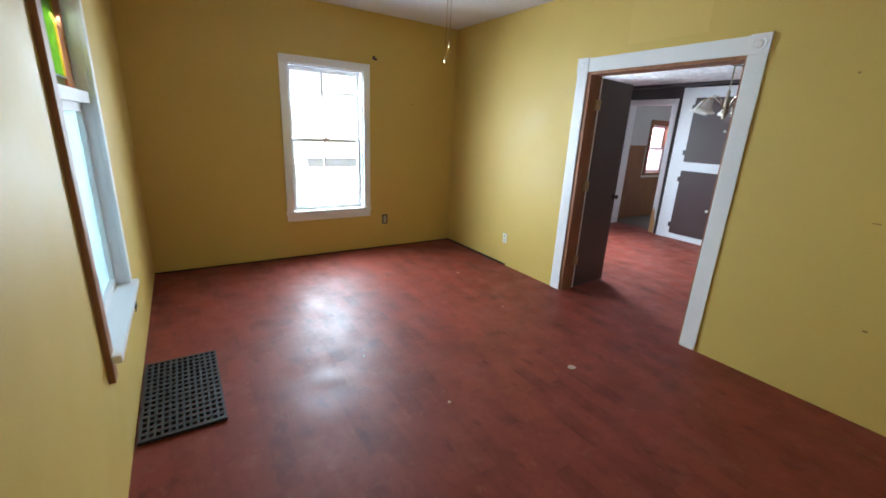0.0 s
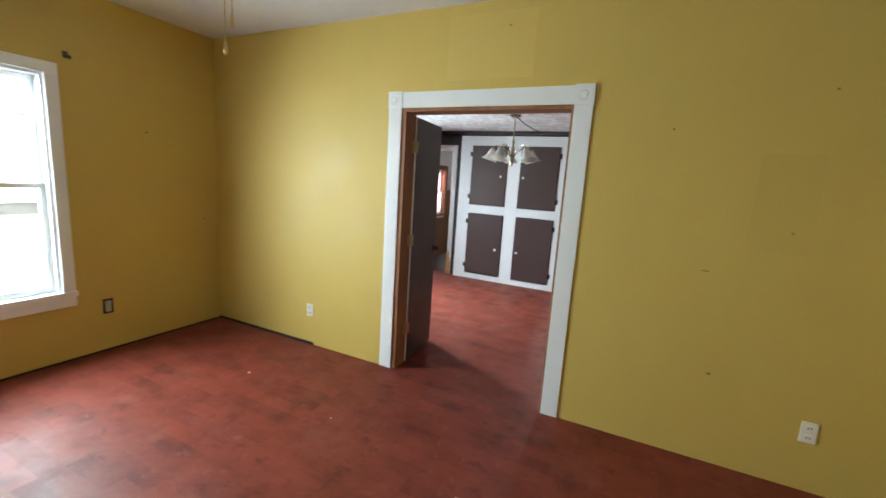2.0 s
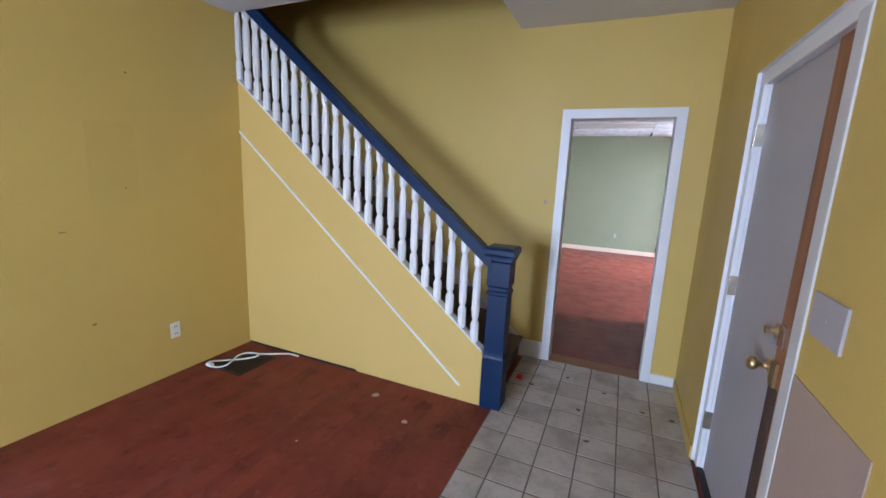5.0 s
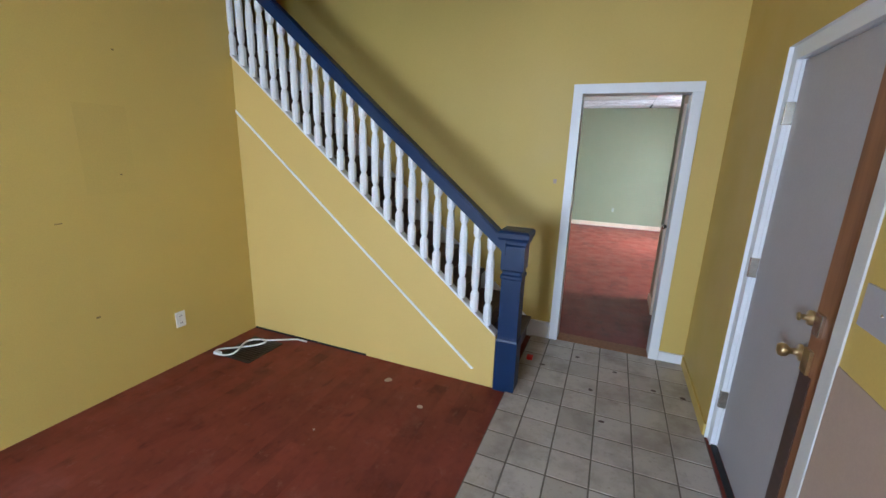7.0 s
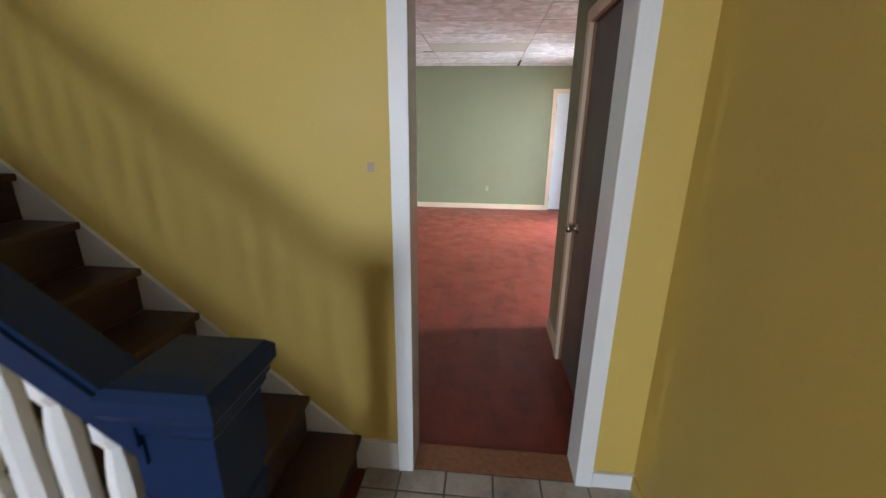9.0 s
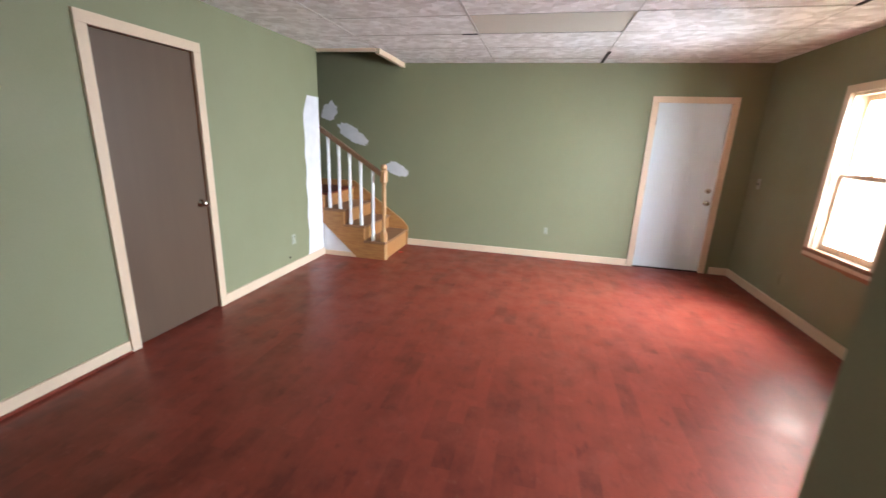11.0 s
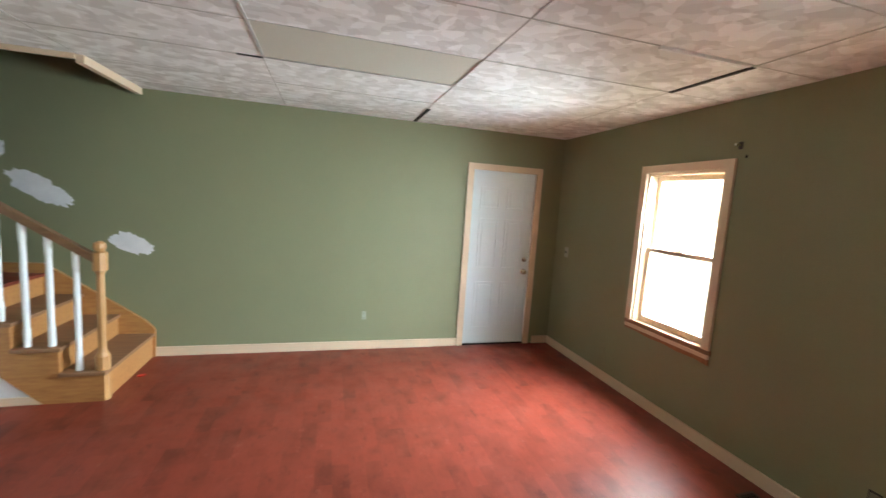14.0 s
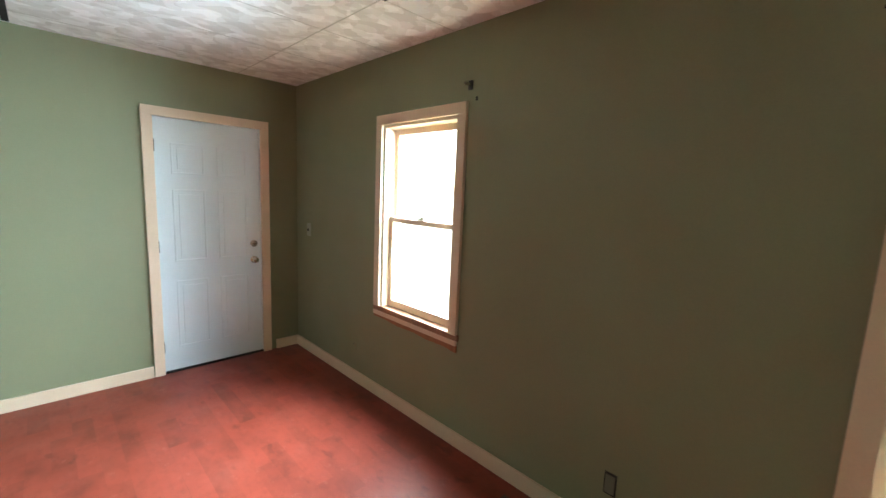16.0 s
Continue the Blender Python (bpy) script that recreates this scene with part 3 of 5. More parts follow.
# ---------------------------------------------------------------- casings, doors, windows
def cased(name, axis, plane, side, a0, a1, top, width, mat, label, thick=0.022, blocks=False, legs=(1, 1), sink=0.0):
    """A cased opening: two legs and a head on one face of a wall. axis: the way the wall runs."""
    t = thing(name, (plane, (a0 + a1) / 2, 0) if axis == "y" else ((a0 + a1) / 2, plane, 0), label, "door casing", kind="structure")

    def b(u0, u1, z0, z1, th=thick):
        p, q = sorted((plane, plane + side * th))
        return bx(p, q, u0, u1, z0, z1, bevel=0.003) if axis == "y" else bx(u0, u1, p, q, z0, z1, bevel=0.003)
    if legs[0]:
        part("leg", b(a0 - width, a0, 0.0, top), mat, t)
    if legs[1]:
        part("leg", b(a1, a1 + width, 0.0, top), mat, t)
    h0, h1 = (a0, a1) if blocks else (a0 - width, a1 + width)
    part("head", b(h0, h1, top, top + width), mat, t)
    if blocks:
        for u in (a0 - width, a1):
            o = part("corner_block", b(u - 0.004, u + width + 0.004, top - 0.004, top + width + 0.006, thick + 0.006), mat, t)
            c = (plane + side * (thick + 0.006), u + width / 2, top + width / 2)
            turn = Matrix.Translation(c) @ Matrix.Rotation(radians(90) * side, 4, 'Y')
            part("rosette", lathe(bmesh.new(), [(0.040, 0.0), (0.040, 0.005), (0.030, 0.002), (0.024, 0.002), (0.018, 0.007), (0.004, 0.008)], 24, turn), mat, o)
        # shallow flutes on the legs
        for u in (a0 - width, a1):
            for k in range(5):
                v = u + width * (k + 1) / 6
                part("flute", bx(plane + side * thick - 0.001, plane + side * thick + 0.0006, v - 0.003, v + 0.003, 0.16, top - 0.02) if side > 0 else
                     bx(plane - thick - 0.0008, plane - thick + 0.001, v - 0.003, v + 0.003, 0.16, top - 0.02), mat, t)
    return t


cased("door_casing_wide", "y", AX1, -1, 1.743, 2.97, 2.045, 0.11, WHITE, "white fluted casing with rosette corner blocks", blocks=True, thick=0.010)
cased("door_casing_hall", "x", AY0, 1, 0.905, 1.618, 2.016, 0.068, WHITE, "white painted door casing with scuffed foot")
cased("door_casing_green_opening", "y", BX1, -1, -2.866, -2.02, 2.09, 0.083, PEACH, "cream casing with chipped paint at the foot")
cased("door_casing_closed_door", "y", BX1, -1, -4.66, -3.895, 2.095, 0.07, PEACH, "cream casing round a brown door")
cased("door_casing_entry", "x", BY0, 1, -0.67, 0.115, 2.045, 0.07, PEACH, "cream casing round a white entry door")
cased("door_casing_closet", "y", 0.80, 1, -2.25, -1.47, 2.04, 0.07, PEACH, "cream casing round a closet door")
cased("door_casing_front", "y", DX, 1, -0.285, 0.632, 2.03, 0.0645, WHITE, "white painted front door casing", legs=(1, 0))
cased("door_casing_panelled", "y", 7.60, -1, 4.14, 4.86, 2.045, 0.08, WHITE, "white casing with bare wood at its foot")
cased("door_casing_maroon", "y", 7.60, -1, 1.20, 2.06, 2.02, 0.05, OFFWHITE, "dull casing of a back room opening")
board("door_jamb_front_hinge_side", (0.45, DX - 0.001, -0.349, -0.2855, 0.0, 2.094), WHITE, "white painted door jamb")
board("door_jamb_front_head", (0.45, DX - 0.001, -0.2855, 0.6995, 2.03, 2.094), WHITE, "white painted door head jamb")
board("door_jamb_front_latch_side", (0.45, DX - 0.003, 0.398, 0.631, 0.0, 2.03), BARE, "bare reddish wood jamb beside the front door")
board("door_casing_front_edge", (0.45, AX0 + 0.006, 0.632, 0.6995, 0.0, 2.03), OFFWHITE, "white painted strip beside the front door")
solid("wall_primer_patch", bx(AX0 - 0.001, AX0 + 0.003, 0.702, 1.12, 0.0, 1.02), PRIMER, "pinkish beige unpainted wall patch", "wall", kind="structure")
board("door_jamb_wide_bare", (AX1 + 0.002, AX1 + 0.15, 2.935, 2.9695, 0.0, 2.0445), BARE, "bare reddish wood jamb")
board("door_jamb_wide_head", (AX1 + 0.002, AX1 + 0.15, 1.743, 2.935, 2.02, 2.0445), BARE, "bare reddish wood door head")
board("door_jamb_wide_south", (AX1 + 0.002, AX1 + 0.15, 1.7435, 1.758, 0.0, 2.02), BARE, "bare reddish wood jamb")
bm = bmesh.new()
rnd = random.Random(8)
edge = [(-2.958 - 0.045 * (1 - k / 34) * rnd.uniform(0.25, 1.3), 0.09 + k * 0.018) for k in range(34)]
prism(bm, [(-2.949, 0.09)] + edge + [(-2.949, 0.72)], "x", BX1 - 0.003, BX1 + 0.001)
solid("wall_scraped_patch", bm, PLASTER, "scraped white patch beside the casing", "wall", kind="structure")


for z0, z1, y0, y1 in ((0.03, 0.12, -2.89, -2.872), (0.22, 0.27, -2.948, -2.934), (0.36, 0.47, -2.884, -2.870)):
    bm = prism(bmesh.new(), [(y0, z0), ((y0 + y1) / 2, z0 - 0.012), (y1, z0 + 0.015), (y1 - 0.004, z1 - 0.02), ((y0 * 2 + y1) / 3, z1), (y0 + 0.003, (z0 + z1) / 2)], "x", BX1 - 0.0235, BX1 - 0.020)
    solid("paint_chip", bm, BARE, "bare wood where the casing paint is chipped", "paint chip", group="chips on the casing")


def knob_bm(m, r=0.028, reach=0.06):
    return lathe(bmesh.new(), [(0.032, 0.0), (0.032, 0.006), (0.013, 0.010), (0.012, reach * 0.55), (r * 0.85, reach * 0.7), (r, reach * 0.9), (r * 0.8, reach * 1.08), (r * 0.3, reach * 1.15)], 20, m)


def facing(x, y, z, yaw):
    """A frame whose z axis points along the yaw (0 is +x)."""
    return Matrix.Translation((x, y, z)) @ Matrix.Rotation(radians(yaw), 4, 'Z') @ Matrix.Rotation(radians(90), 4, 'Y')


# taupe leaf of the wide opening, swung into the dining room
leaf = thing("double_door_leaf", (4.27, 2.93, 0), "narrow dark taupe flush door leaf standing open", "door")
TILT = Matrix.Translation((4.25, 2.957, 0)) @ Matrix.Rotation(radians(6), 4, 'Z')
part("slab", bx(0.0, 0.54, -0.035, 0.0, 0.012, 2.005, bevel=0.002, m=TILT), BROWN_DOOR, leaf)
# white strip makes the leaf's lit edge show bright
part("edge_strip", bx(-0.003, 0.0, -0.034, -0.001, 0.014, 2.0, m=TILT), WHITE, leaf, "white strip for the lit edge")
for z in (0.31, 1.05, 1.78):
    part("hinge", bx(4.20, 4.258, 2.908, 2.934, z - 0.045, z + 0.045, bevel=0.002), BRASS, leaf, "brass hinge")
part("door_handle", knob_bm(TILT @ facing(0.50, -0.035, 0.92, -90), 0.022, 0.045), DARK_METAL, leaf, "dark round knob", smooth=True)

# closed brown door in the green room
d = thing("door_brown_flush", (BX1 + 0.02, -4.3, 0), "flush brown wood-grain door, closed", "door")
part("slab", bx(BX1 + 0.012, BX1 + 0.05, -4.656, -3.899, 0.012, 2.088, bevel=0.002), STAIN_DOOR, d)
part("door_handle", knob_bm(facing(BX1 + 0.012, -4.595, 0.94, 180), 0.027), NICKEL, d, "satin metal knob", smooth=True)

# dark closet door
d = thing("door_closet", (0.78, -1.86, 0), "dark brown closet door, closed", "door")
part("slab", bx(0.745, 0.785, -2.246, -1.474, 0.01, 2.035, bevel=0.002), BROWN_DOOR, d)
part("door_handle", knob_bm(facing(0.785, -2.17, 0.93, 0), 0.026), NICKEL, d, smooth=True)

# dark door swung into the back room
d = thing("door_back_room", (4.24, -2.92, 0), "very dark brown door standing open", "door")
BT = Matrix.Translation((4.25, -2.871, 0)) @ Matrix.Rotation(radians(-5), 4, 'Z')
part("slab", bx(0.0, 0.80, -0.02, 0.02, 0.012, 2.03, bevel=0.002, m=BT), DARK_WALL, d)
part("door_handle", knob_bm(BT @ facing(0.73, 0.02, 0.93, 90), 0.026), DARK_METAL, d, smooth=True)



def six_panels(parent, u0, u1, place, mat):
    """Raised panels of a steel door: small, tall and middle pairs."""
    w = (u1 - u0)
    for a, b in ((0.14, 0.44), (0.56, 0.86)):
        for z0, z1 in ((1.62, 1.86), (0.92, 1.50), (0.20, 0.76)):
            p, q = u0 + a * w, u0 + b * w
            bm = bmesh.new()
            place(bm, p, q, z0, z0 + 0.014)
            place(bm, p, q, z1 - 0.014, z1)
            place(bm, p, p + 0.014, z0 + 0.014, z1 - 0.014)
            place(bm, q - 0.014, q, z0 + 0.014, z1 - 0.014)
            place(bm, p + 0.04, q - 0.04, z0 + 0.04, z1 - 0.04)
            part("raised_panel", bm, mat, parent)


# white steel entry door of the green room
d = thing("door_entry_white", (-0.29, BY0 - 0.03, 0), "white six-panel steel entry door, closed", "door")
part("slab", bx(-0.668, 0.113, BY0 - 0.065, BY0 - 0.02, 0.012, 2.0445, bevel=0.002), STEEL_DOOR, d)
six_panels(d, -0.665, 0.11, lambda bm, p, q, s, e: box(bm, p, q, BY0 - 0.021, BY0 - 0.014, s, e, bevel=0.003), STEEL_DOOR)
part("deadbolt", lathe(bmesh.new(), [(0.03, 0), (0.03, 0.012), (0.012, 0.018), (0.012, 0.03)], 18, facing(-0.607, BY0 - 0.02, 1.035, 90)), NICKEL, d, smooth=True)
part("door_handle", knob_bm(facing(-0.607, BY0 - 0.02, 0.888, 90), 0.027), NICKEL, d, smooth=True)
for z in (0.22, 1.05, 1.83):
    part("hinge", bx(0.108, 0.116, BY0 - 0.02, BY0 + 0.004, z - 0.045, z + 0.045), DARK_METAL, d)
# black strip paints the shade in the gap below the door
solid("entry_sweep_trim", bx(-0.67, 0.115, BY0 - 0.075, BY0 + 0.004, 0.0, 0.0125), BLACK_GAP, "black strip for the shade in the gap under the entry door", "trim", kind="structure")

# front door of the hall
d = thing("door_front", (DX, 0.16, 0), "pale grey flush front door with brass knob, closed", "door")
part("slab", bx(DX - 0.055, DX - 0.012, -0.281, 0.394, 0.012, 2.026, bevel=0.002), GREY_DOOR, d)
part("door_handle", knob_bm(facing(DX - 0.012, 0.345, 0.90, 0), 0.027, 0.065), BRASS, d, "worn brass knob", smooth=True)
part("deadbolt", lathe(bmesh.new(), [(0.028, 0), (0.028, 0.012), (0.010, 0.018), (0.010, 0.035), (0.016, 0.04), (0.014, 0.045)], 18, facing(DX - 0.012, 0.362, 1.045, 0)), BRASS, d, smooth=True)
part("strike_plate", bx(DX - 0.003, DX + 0.008, 0.42, 0.47, 1.01, 1.09, bevel=0.002), NICKEL, d, "metal strike box")
part("strike_plate", bx(DX - 0.003, DX + 0.008, 0.405, 0.455, 0.86, 0.95, bevel=0.002), BRASS, d, "worn brass strike")
for z in (0.30, 1.06, 1.80):
    part("hinge", bx(DX - 0.011, DX + 0.025, -0.300, -0.279, z - 0.05, z + 0.05, bevel=0.002), NICKEL, d)
part("sweep", bx(DX - 0.01, DX + 0.02, -0.281, 0.394, 0.001, 0.012), BLACK, d, "black rubber sweep")
part("dark_jamb_stain", bx(DX - 0.006, DX + 0.0005, 0.400, 0.48, 0.0, 0.86), STEP_DARK, d)


def window_sash(name, axis, plane, out, u0, u1, z0, z1, meet, mats, label, casing=0.08, sill=0.03, stool=True, muntin=False, bars=0.042, lower_in=0.05, depth=0.15, bottom=None, apron=0.0):
    """A double-hung window in an opening u0..u1, z0..z1. plane: the inner wall face; out: +1 or -1 across the wall."""
    trim, sash = mats
    t = thing(name, (plane, (u0 + u1) / 2, z0) if axis == "y" else ((u0 + u1) / 2, plane, z0), label, "window", kind="structure")

    def b(p, q, v0, v1, s, e, bevel=0.003):
        k0, k1 = sorted((plane + out * v0, plane + out * v1))
        return bx(k0, k1, p, q, s, e, bevel=bevel) if axis == "y" else bx(p, q, k0, k1, s, e, bevel=bevel)
    c = casing
    part("casing", b(u0 - c, u0, -0.022, 0, z0, z1), trim, t)
    part("casing", b(u1, u1 + c, -0.022, 0, z0, z1), trim, t)
    part("casing", b(u0 - c, u1 + c, -0.022, 0, z1, z1 + c), trim, t)
    if stool:
        part("window_sill", b(u0 - c - 0.01, u1 + c + 0.01, -sill, 0.06, z0 - 0.035, z0 + 0.003, 0.004), bottom or trim, t)
        if apron:
            part("apron", b(u0 - c, u1 + c, -0.02, 0, z0 - 0.035 - apron, z0 - 0.035), trim, t)
    else:
        part("casing", b(u0 - c, u1 + c, -0.022, 0, z0 - c, z0), trim, t)
    for p, q in ((u0, u0 + 0.02), (u1 - 0.02, u1)):
        part("jamb", b(p, q, 0.001, depth, z0, z1, 0), trim, t)
    part("jamb", b(u0 + 0.02, u1 - 0.02, 0.001, depth, z1 - 0.02, z1, 0), trim, t)
    p, q = u0 + 0.02, u1 - 0.02
    for nm, s, e, v in (("lower_sash", z0 + 0.004, meet + 0.02, lower_in), ("upper_sash", meet - 0.02, z1 - 0.02, lower_in + 0.04)):
        bm = b(p, p + bars, v, v + 0.035, s, e)
        for args in ((q - bars, q, s, e), (p + bars, q - bars, s, s + (bars * 1.25 if nm[0] == "l" else 0.035)), (p + bars, q - bars, e - (0.035 if nm[0] == "l" else bars), e)):
            bm2 = b(args[0], args[1], v, v + 0.035, args[2], args[3])
            me = bpy.data.meshes.new("tmp")
            bm2.to_mesh(me)
            bm.from_mesh(me)
            bpy.data.meshes.remove(me)
            bm2.free()
        o = part(nm, bm, sash, t)
        g = part("pane", b(p + bars - 0.004, q - bars + 0.004, v + 0.015, v + 0.019, s + 0.03, e - 0.03, 0), GLASS, o)
        g.visible_shadow = False
        if muntin:
            m = (u0 + u1) / 2 - 0.03
            part("muntin", b(m - 0.010, m + 0.010, v + 0.002, v + 0.033, s + 0.03, e - 0.03, 0.002), sash, o)
    m = (u0 + u1) / 2 - 0.01
    lk = part("sash_lock", b(m - 0.035, m + 0.035, lower_in + 0.002, lower_in + 0.03, meet + 0.02, meet + 0.032, 0.003), NICKEL, t)
    part("latch", b(m - 0.008, m + 0.03, lower_in + 0.008, lower_in + 0.022, meet + 0.032, meet + 0.042, 0.002), NICKEL, lk)
    return t


window_sash("window_1", "x", AY1, 1, 2.018, 2.848, 0.54, 2.089, 1.32, (WHITE, WHITE), "white painted double-hung sash window", casing=0.075, apron=0.075, muntin=True, bars=0.035)
window_sash("window_2", "y", BX0, -1, -6.017, -5.289, 0.71, 2.015, 1.355, (PEACH, PEACH), "cream painted double-hung window", casing=0.065, stool=True, sill=0.014, apron=0.03, bottom=TREAD_WOOD)
window_sash("window_3", "y", BX0, -1, -3.482, -2.80, 0.66, 1.99, 1.33, (PEACH, PEACH), "cream painted double-hung window with a taped sign", casing=0.075, stool=False)
# window_4 is assumed and never in view; the added dining lamp stands behind it
window_sash("window_4", "x", AY1, 1, 5.45, 6.35, 0.8, 2.0, 1.4, (WHITE, WHITE), "white dining room window, added out of view", casing=0.08)
w5 = window_sash("window_5", "x", AY1, 1, 8.66, 9.27, 0.86, 1.79, 1.33, (PANEL_WOOD, WHITE), "brown-cased window in the panelled room", casing=0.07)
window_sash("window_6", "y", 10.6, 1, 1.72, 2.29, 1.04, 1.76, 1.40, (WHITE, WHITE), "small white window in the maroon room", casing=0.04, depth=0.1)
window_sash("window_7", "y", 12.15, 1, -4.62, -4.22, 1.02, 1.98, 1.5, (WHITE, WHITE), "white back room window", casing=0.05, depth=0.12)

PINK_FILM = translucent_material("pale_pink_window_film", (0.80, 0.52, 0.54), 0.75)
for sash_ in w5.children:
    for pane_ in sash_.children:
        if pane_.name.startswith("pane"):
            pane_.data.materials[0] = PINK_FILM

# ---------------------------------------------------------------- the west window with its coloured transom
def stained(name, rgb):
    m = bpy.data.materials.new(name)
    m.use_nodes = True
    nt = m.node_tree
    b = nt.nodes["Principled BSDF"]
    b.inputs["Roughness"].default_value = 0.25
    t, mx = nt.nodes.new("ShaderNodeBsdfTranslucent"), nt.nodes.new("ShaderNodeMixShader")
    col = ramp(nt, noise_node(nt, 14, 4), [(0.3, scaled(rgb, 0.6)), (0.7, rgb)])
    nt.links.new(col, t.inputs[0])
    nt.links.new(col, b.inputs["Base Color"])
    mx.inputs[0].default_value = 0.6
    nt.links.new(b.outputs[0], mx.inputs[1])
    nt.links.new(t.outputs[0], mx.inputs[2])
    nt.links.new(mx.outputs[0], nt.nodes["Material Output"].inputs[0])
    return m


CURTAIN = translucent_material("milky_window_film", (0.33, 0.39, 0.40), 0.45)
S_GREEN, S_AMBER, S_RED, S_OLIVE = stained("green_glass", (0.13, 0.22, 0.015)), stained("amber_glass", (0.34, 0.25, 0.03)), stained("rust_red_glass", (0.16, 0.045, 0.015)), stained("olive_glass", (0.10, 0.09, 0.03))

w = thing("window_8", (AX0, 2.728, 0.588), "white front window with a coloured glass transom", "window", kind="structure")
part("casing", bx(AX0, AX0 + 0.022, 2.247, 2.316, 0.478, 2.117, bevel=0.003), BARE, w, "bare wood edge of the casing")
part("casing", bx(AX0, AX0 + 0.024, 3.138, 3.203, 0.588, 2.117, bevel=0.003), WHITE, w)
part("casing", bx(AX0, AX0 + 0.024, 2.316, 3.138, 2.046, 2.117, bevel=0.003), WHITE, w)
part("window_sill", bx(AX0 - 0.10, AX0 + 0.055, 2.251, 3.203, 0.557, 0.591, bevel=0.006), WHITE, w)
part("apron", bx(AX0, AX0 + 0.02, 2.27, 3.185, 0.517, 0.557, bevel=0.003), YELLOW, w)
bm = bx(AX0 - 0.085, AX0 - 0.04, 2.318, 2.358, 0.592, 1.548, bevel=0.003)
for a in ((3.096, 3.136, 0.592, 1.548), (2.358, 3.096, 0.592, 0.637), (2.358, 3.096, 1.508, 1.548)):
    box(bm, AX0 - 0.085, AX0 - 0.04, *a, bevel=0.003)
o = part("sash", bm, WHITE, w)
p = part("pane", bx(AX0 - 0.066, AX0 - 0.062, 2.354, 3.101, 0.632, 1.512), CURTAIN, o, "milky film-covered pane")
part("notice", bx(AX0 - 0.0605, AX0 - 0.0595, 2.503, 2.746, 0.943, 1.192), paint("pale_notice_paper", (0.72, 0.70, 0.82), 0.6), o, "pale paper notice on the pane")
part("tape_mark", prism(bmesh.new(), [(2.615, 1.21), (2.681, 1.21), (2.648, 1.264)], "x", AX0 - 0.0605, AX0 - 0.059), RED_TAPE, o, "small red mark")
part("transom_bar", bx(AX0 - 0.13, AX0 - 0.005, 2.316, 3.138, 1.548, 1.601, bevel=0.004), WHITE, w)
tr = part("transom_frame", box(bx(AX0 - 0.09, AX0 - 0.05, 2.316, 2.354, 1.601, 2.046), AX0 - 0.09, AX0 - 0.05, 3.101, 3.138, 1.601, 2.046), BARE, w, "bare wood transom frame")
ys = [2.354, 2.41, 2.634, 2.69, 2.783, 2.858, 3.045, 3.101]
for k, (p0, p1) in enumerate(zip(ys, ys[1:])):
    for j, (s, e) in enumerate(((1.601, 1.655), (1.655, 1.993), (1.993, 2.046))):
        mat = (S_RED, S_AMBER, S_OLIVE)[(k + j) % 3] if j != 1 else (S_RED, S_GREEN, S_AMBER, S_OLIVE, S_AMBER, S_GREEN, S_AMBER)[k]
        part("stained_pane", bx(AX0 - 0.074, AX0 - 0.069, p0 + 0.003, p1 - 0.003, s + 0.003, e - 0.003), mat, tr)
part("lead_cames", box(box(bx(AX0 - 0.079, AX0 - 0.064, 2.354, 3.101, 1.652, 1.657), AX0 - 0.079, AX0 - 0.064, 2.354, 3.101, 1.99, 1.995), AX0 - 0.079, AX0 - 0.064, 2.631, 2.636, 1.601, 2.046), DARK_METAL, tr)

# ---------------------------------------------------------------- hall staircase
SLOPE = 0.843


def line(x):
    """Height of the closed string's top edge."""
    return 0.398 + (x - 1.94) * SLOPE


st = thing("hall_staircase", (1.90, -0.8, 0), "closed-string staircase with dark stained steps", "staircase")
part("string_wall", prism(bmesh.new(), [(1.93, 0.0), (1.93, line(1.93)), (4.10, line(4.10)), (4.10, 0.0)], "y", STAIR_Y - 0.05, STAIR_Y), YELLOW_FRESH, st, "fresh yellow painted side panel")
part("string_cap", prism(bmesh.new(), [(1.93, line(1.93)), (1.93, line(1.93) + 0.016), (4.24, line(4.24) + 0.016), (4.24, line(4.24))], "y", STAIR_Y - 0.055, STAIR_Y + 0.012), WHITE, st, "white painted cap")
part("batten", prism(bmesh.new(), [(2.072, 0.115), (2.087, 0.108), (4.10, 1.812), (4.10, 1.832)], "y", STAIR_Y, STAIR_Y + 0.008), WHITE, st, "thin white diagonal strip")
for k in range(15):
    x, z = 1.88 + k * 0.2225, (k + 1) * 0.1875
    if x < 4.95:
        part("tread", bx(x - 0.03, x + 0.2225, AY0 + 0.018, STAIR_Y - 0.055, z - 0.03, z, bevel=0.006), STEP_DARK, st)
        part("riser", bx(x, x + 0.02, AY0 + 0.018, STAIR_Y - 0.055, z - 0.1875 if k else 0.0, z - 0.03), STEP_DARK, st)

rl = thing("stair_railing", (1.86, STAIR_Y, 0), "navy handrail with white turned balusters and square newel", "railing")
part("handrail", prism(bmesh.new(), [(1.90, 0.962), (1.90, 1.062), (4.6, 1.062 + 2.70 * SLOPE), (4.6, 0.962 + 2.70 * SLOPE)], "y", STAIR_Y - 0.055, STAIR_Y + 0.025), NAVY, rl, "navy blue painted handrail")
part("handrail_lip", prism(bmesh.new(), [(1.90, 1.005), (1.90, 1.05), (4.6, 1.05 + 2.70 * SLOPE), (4.6, 1.005 + 2.70 * SLOPE)], "y", STAIR_Y + 0.024, STAIR_Y + 0.034), NAVY, rl, "navy moulded edge")
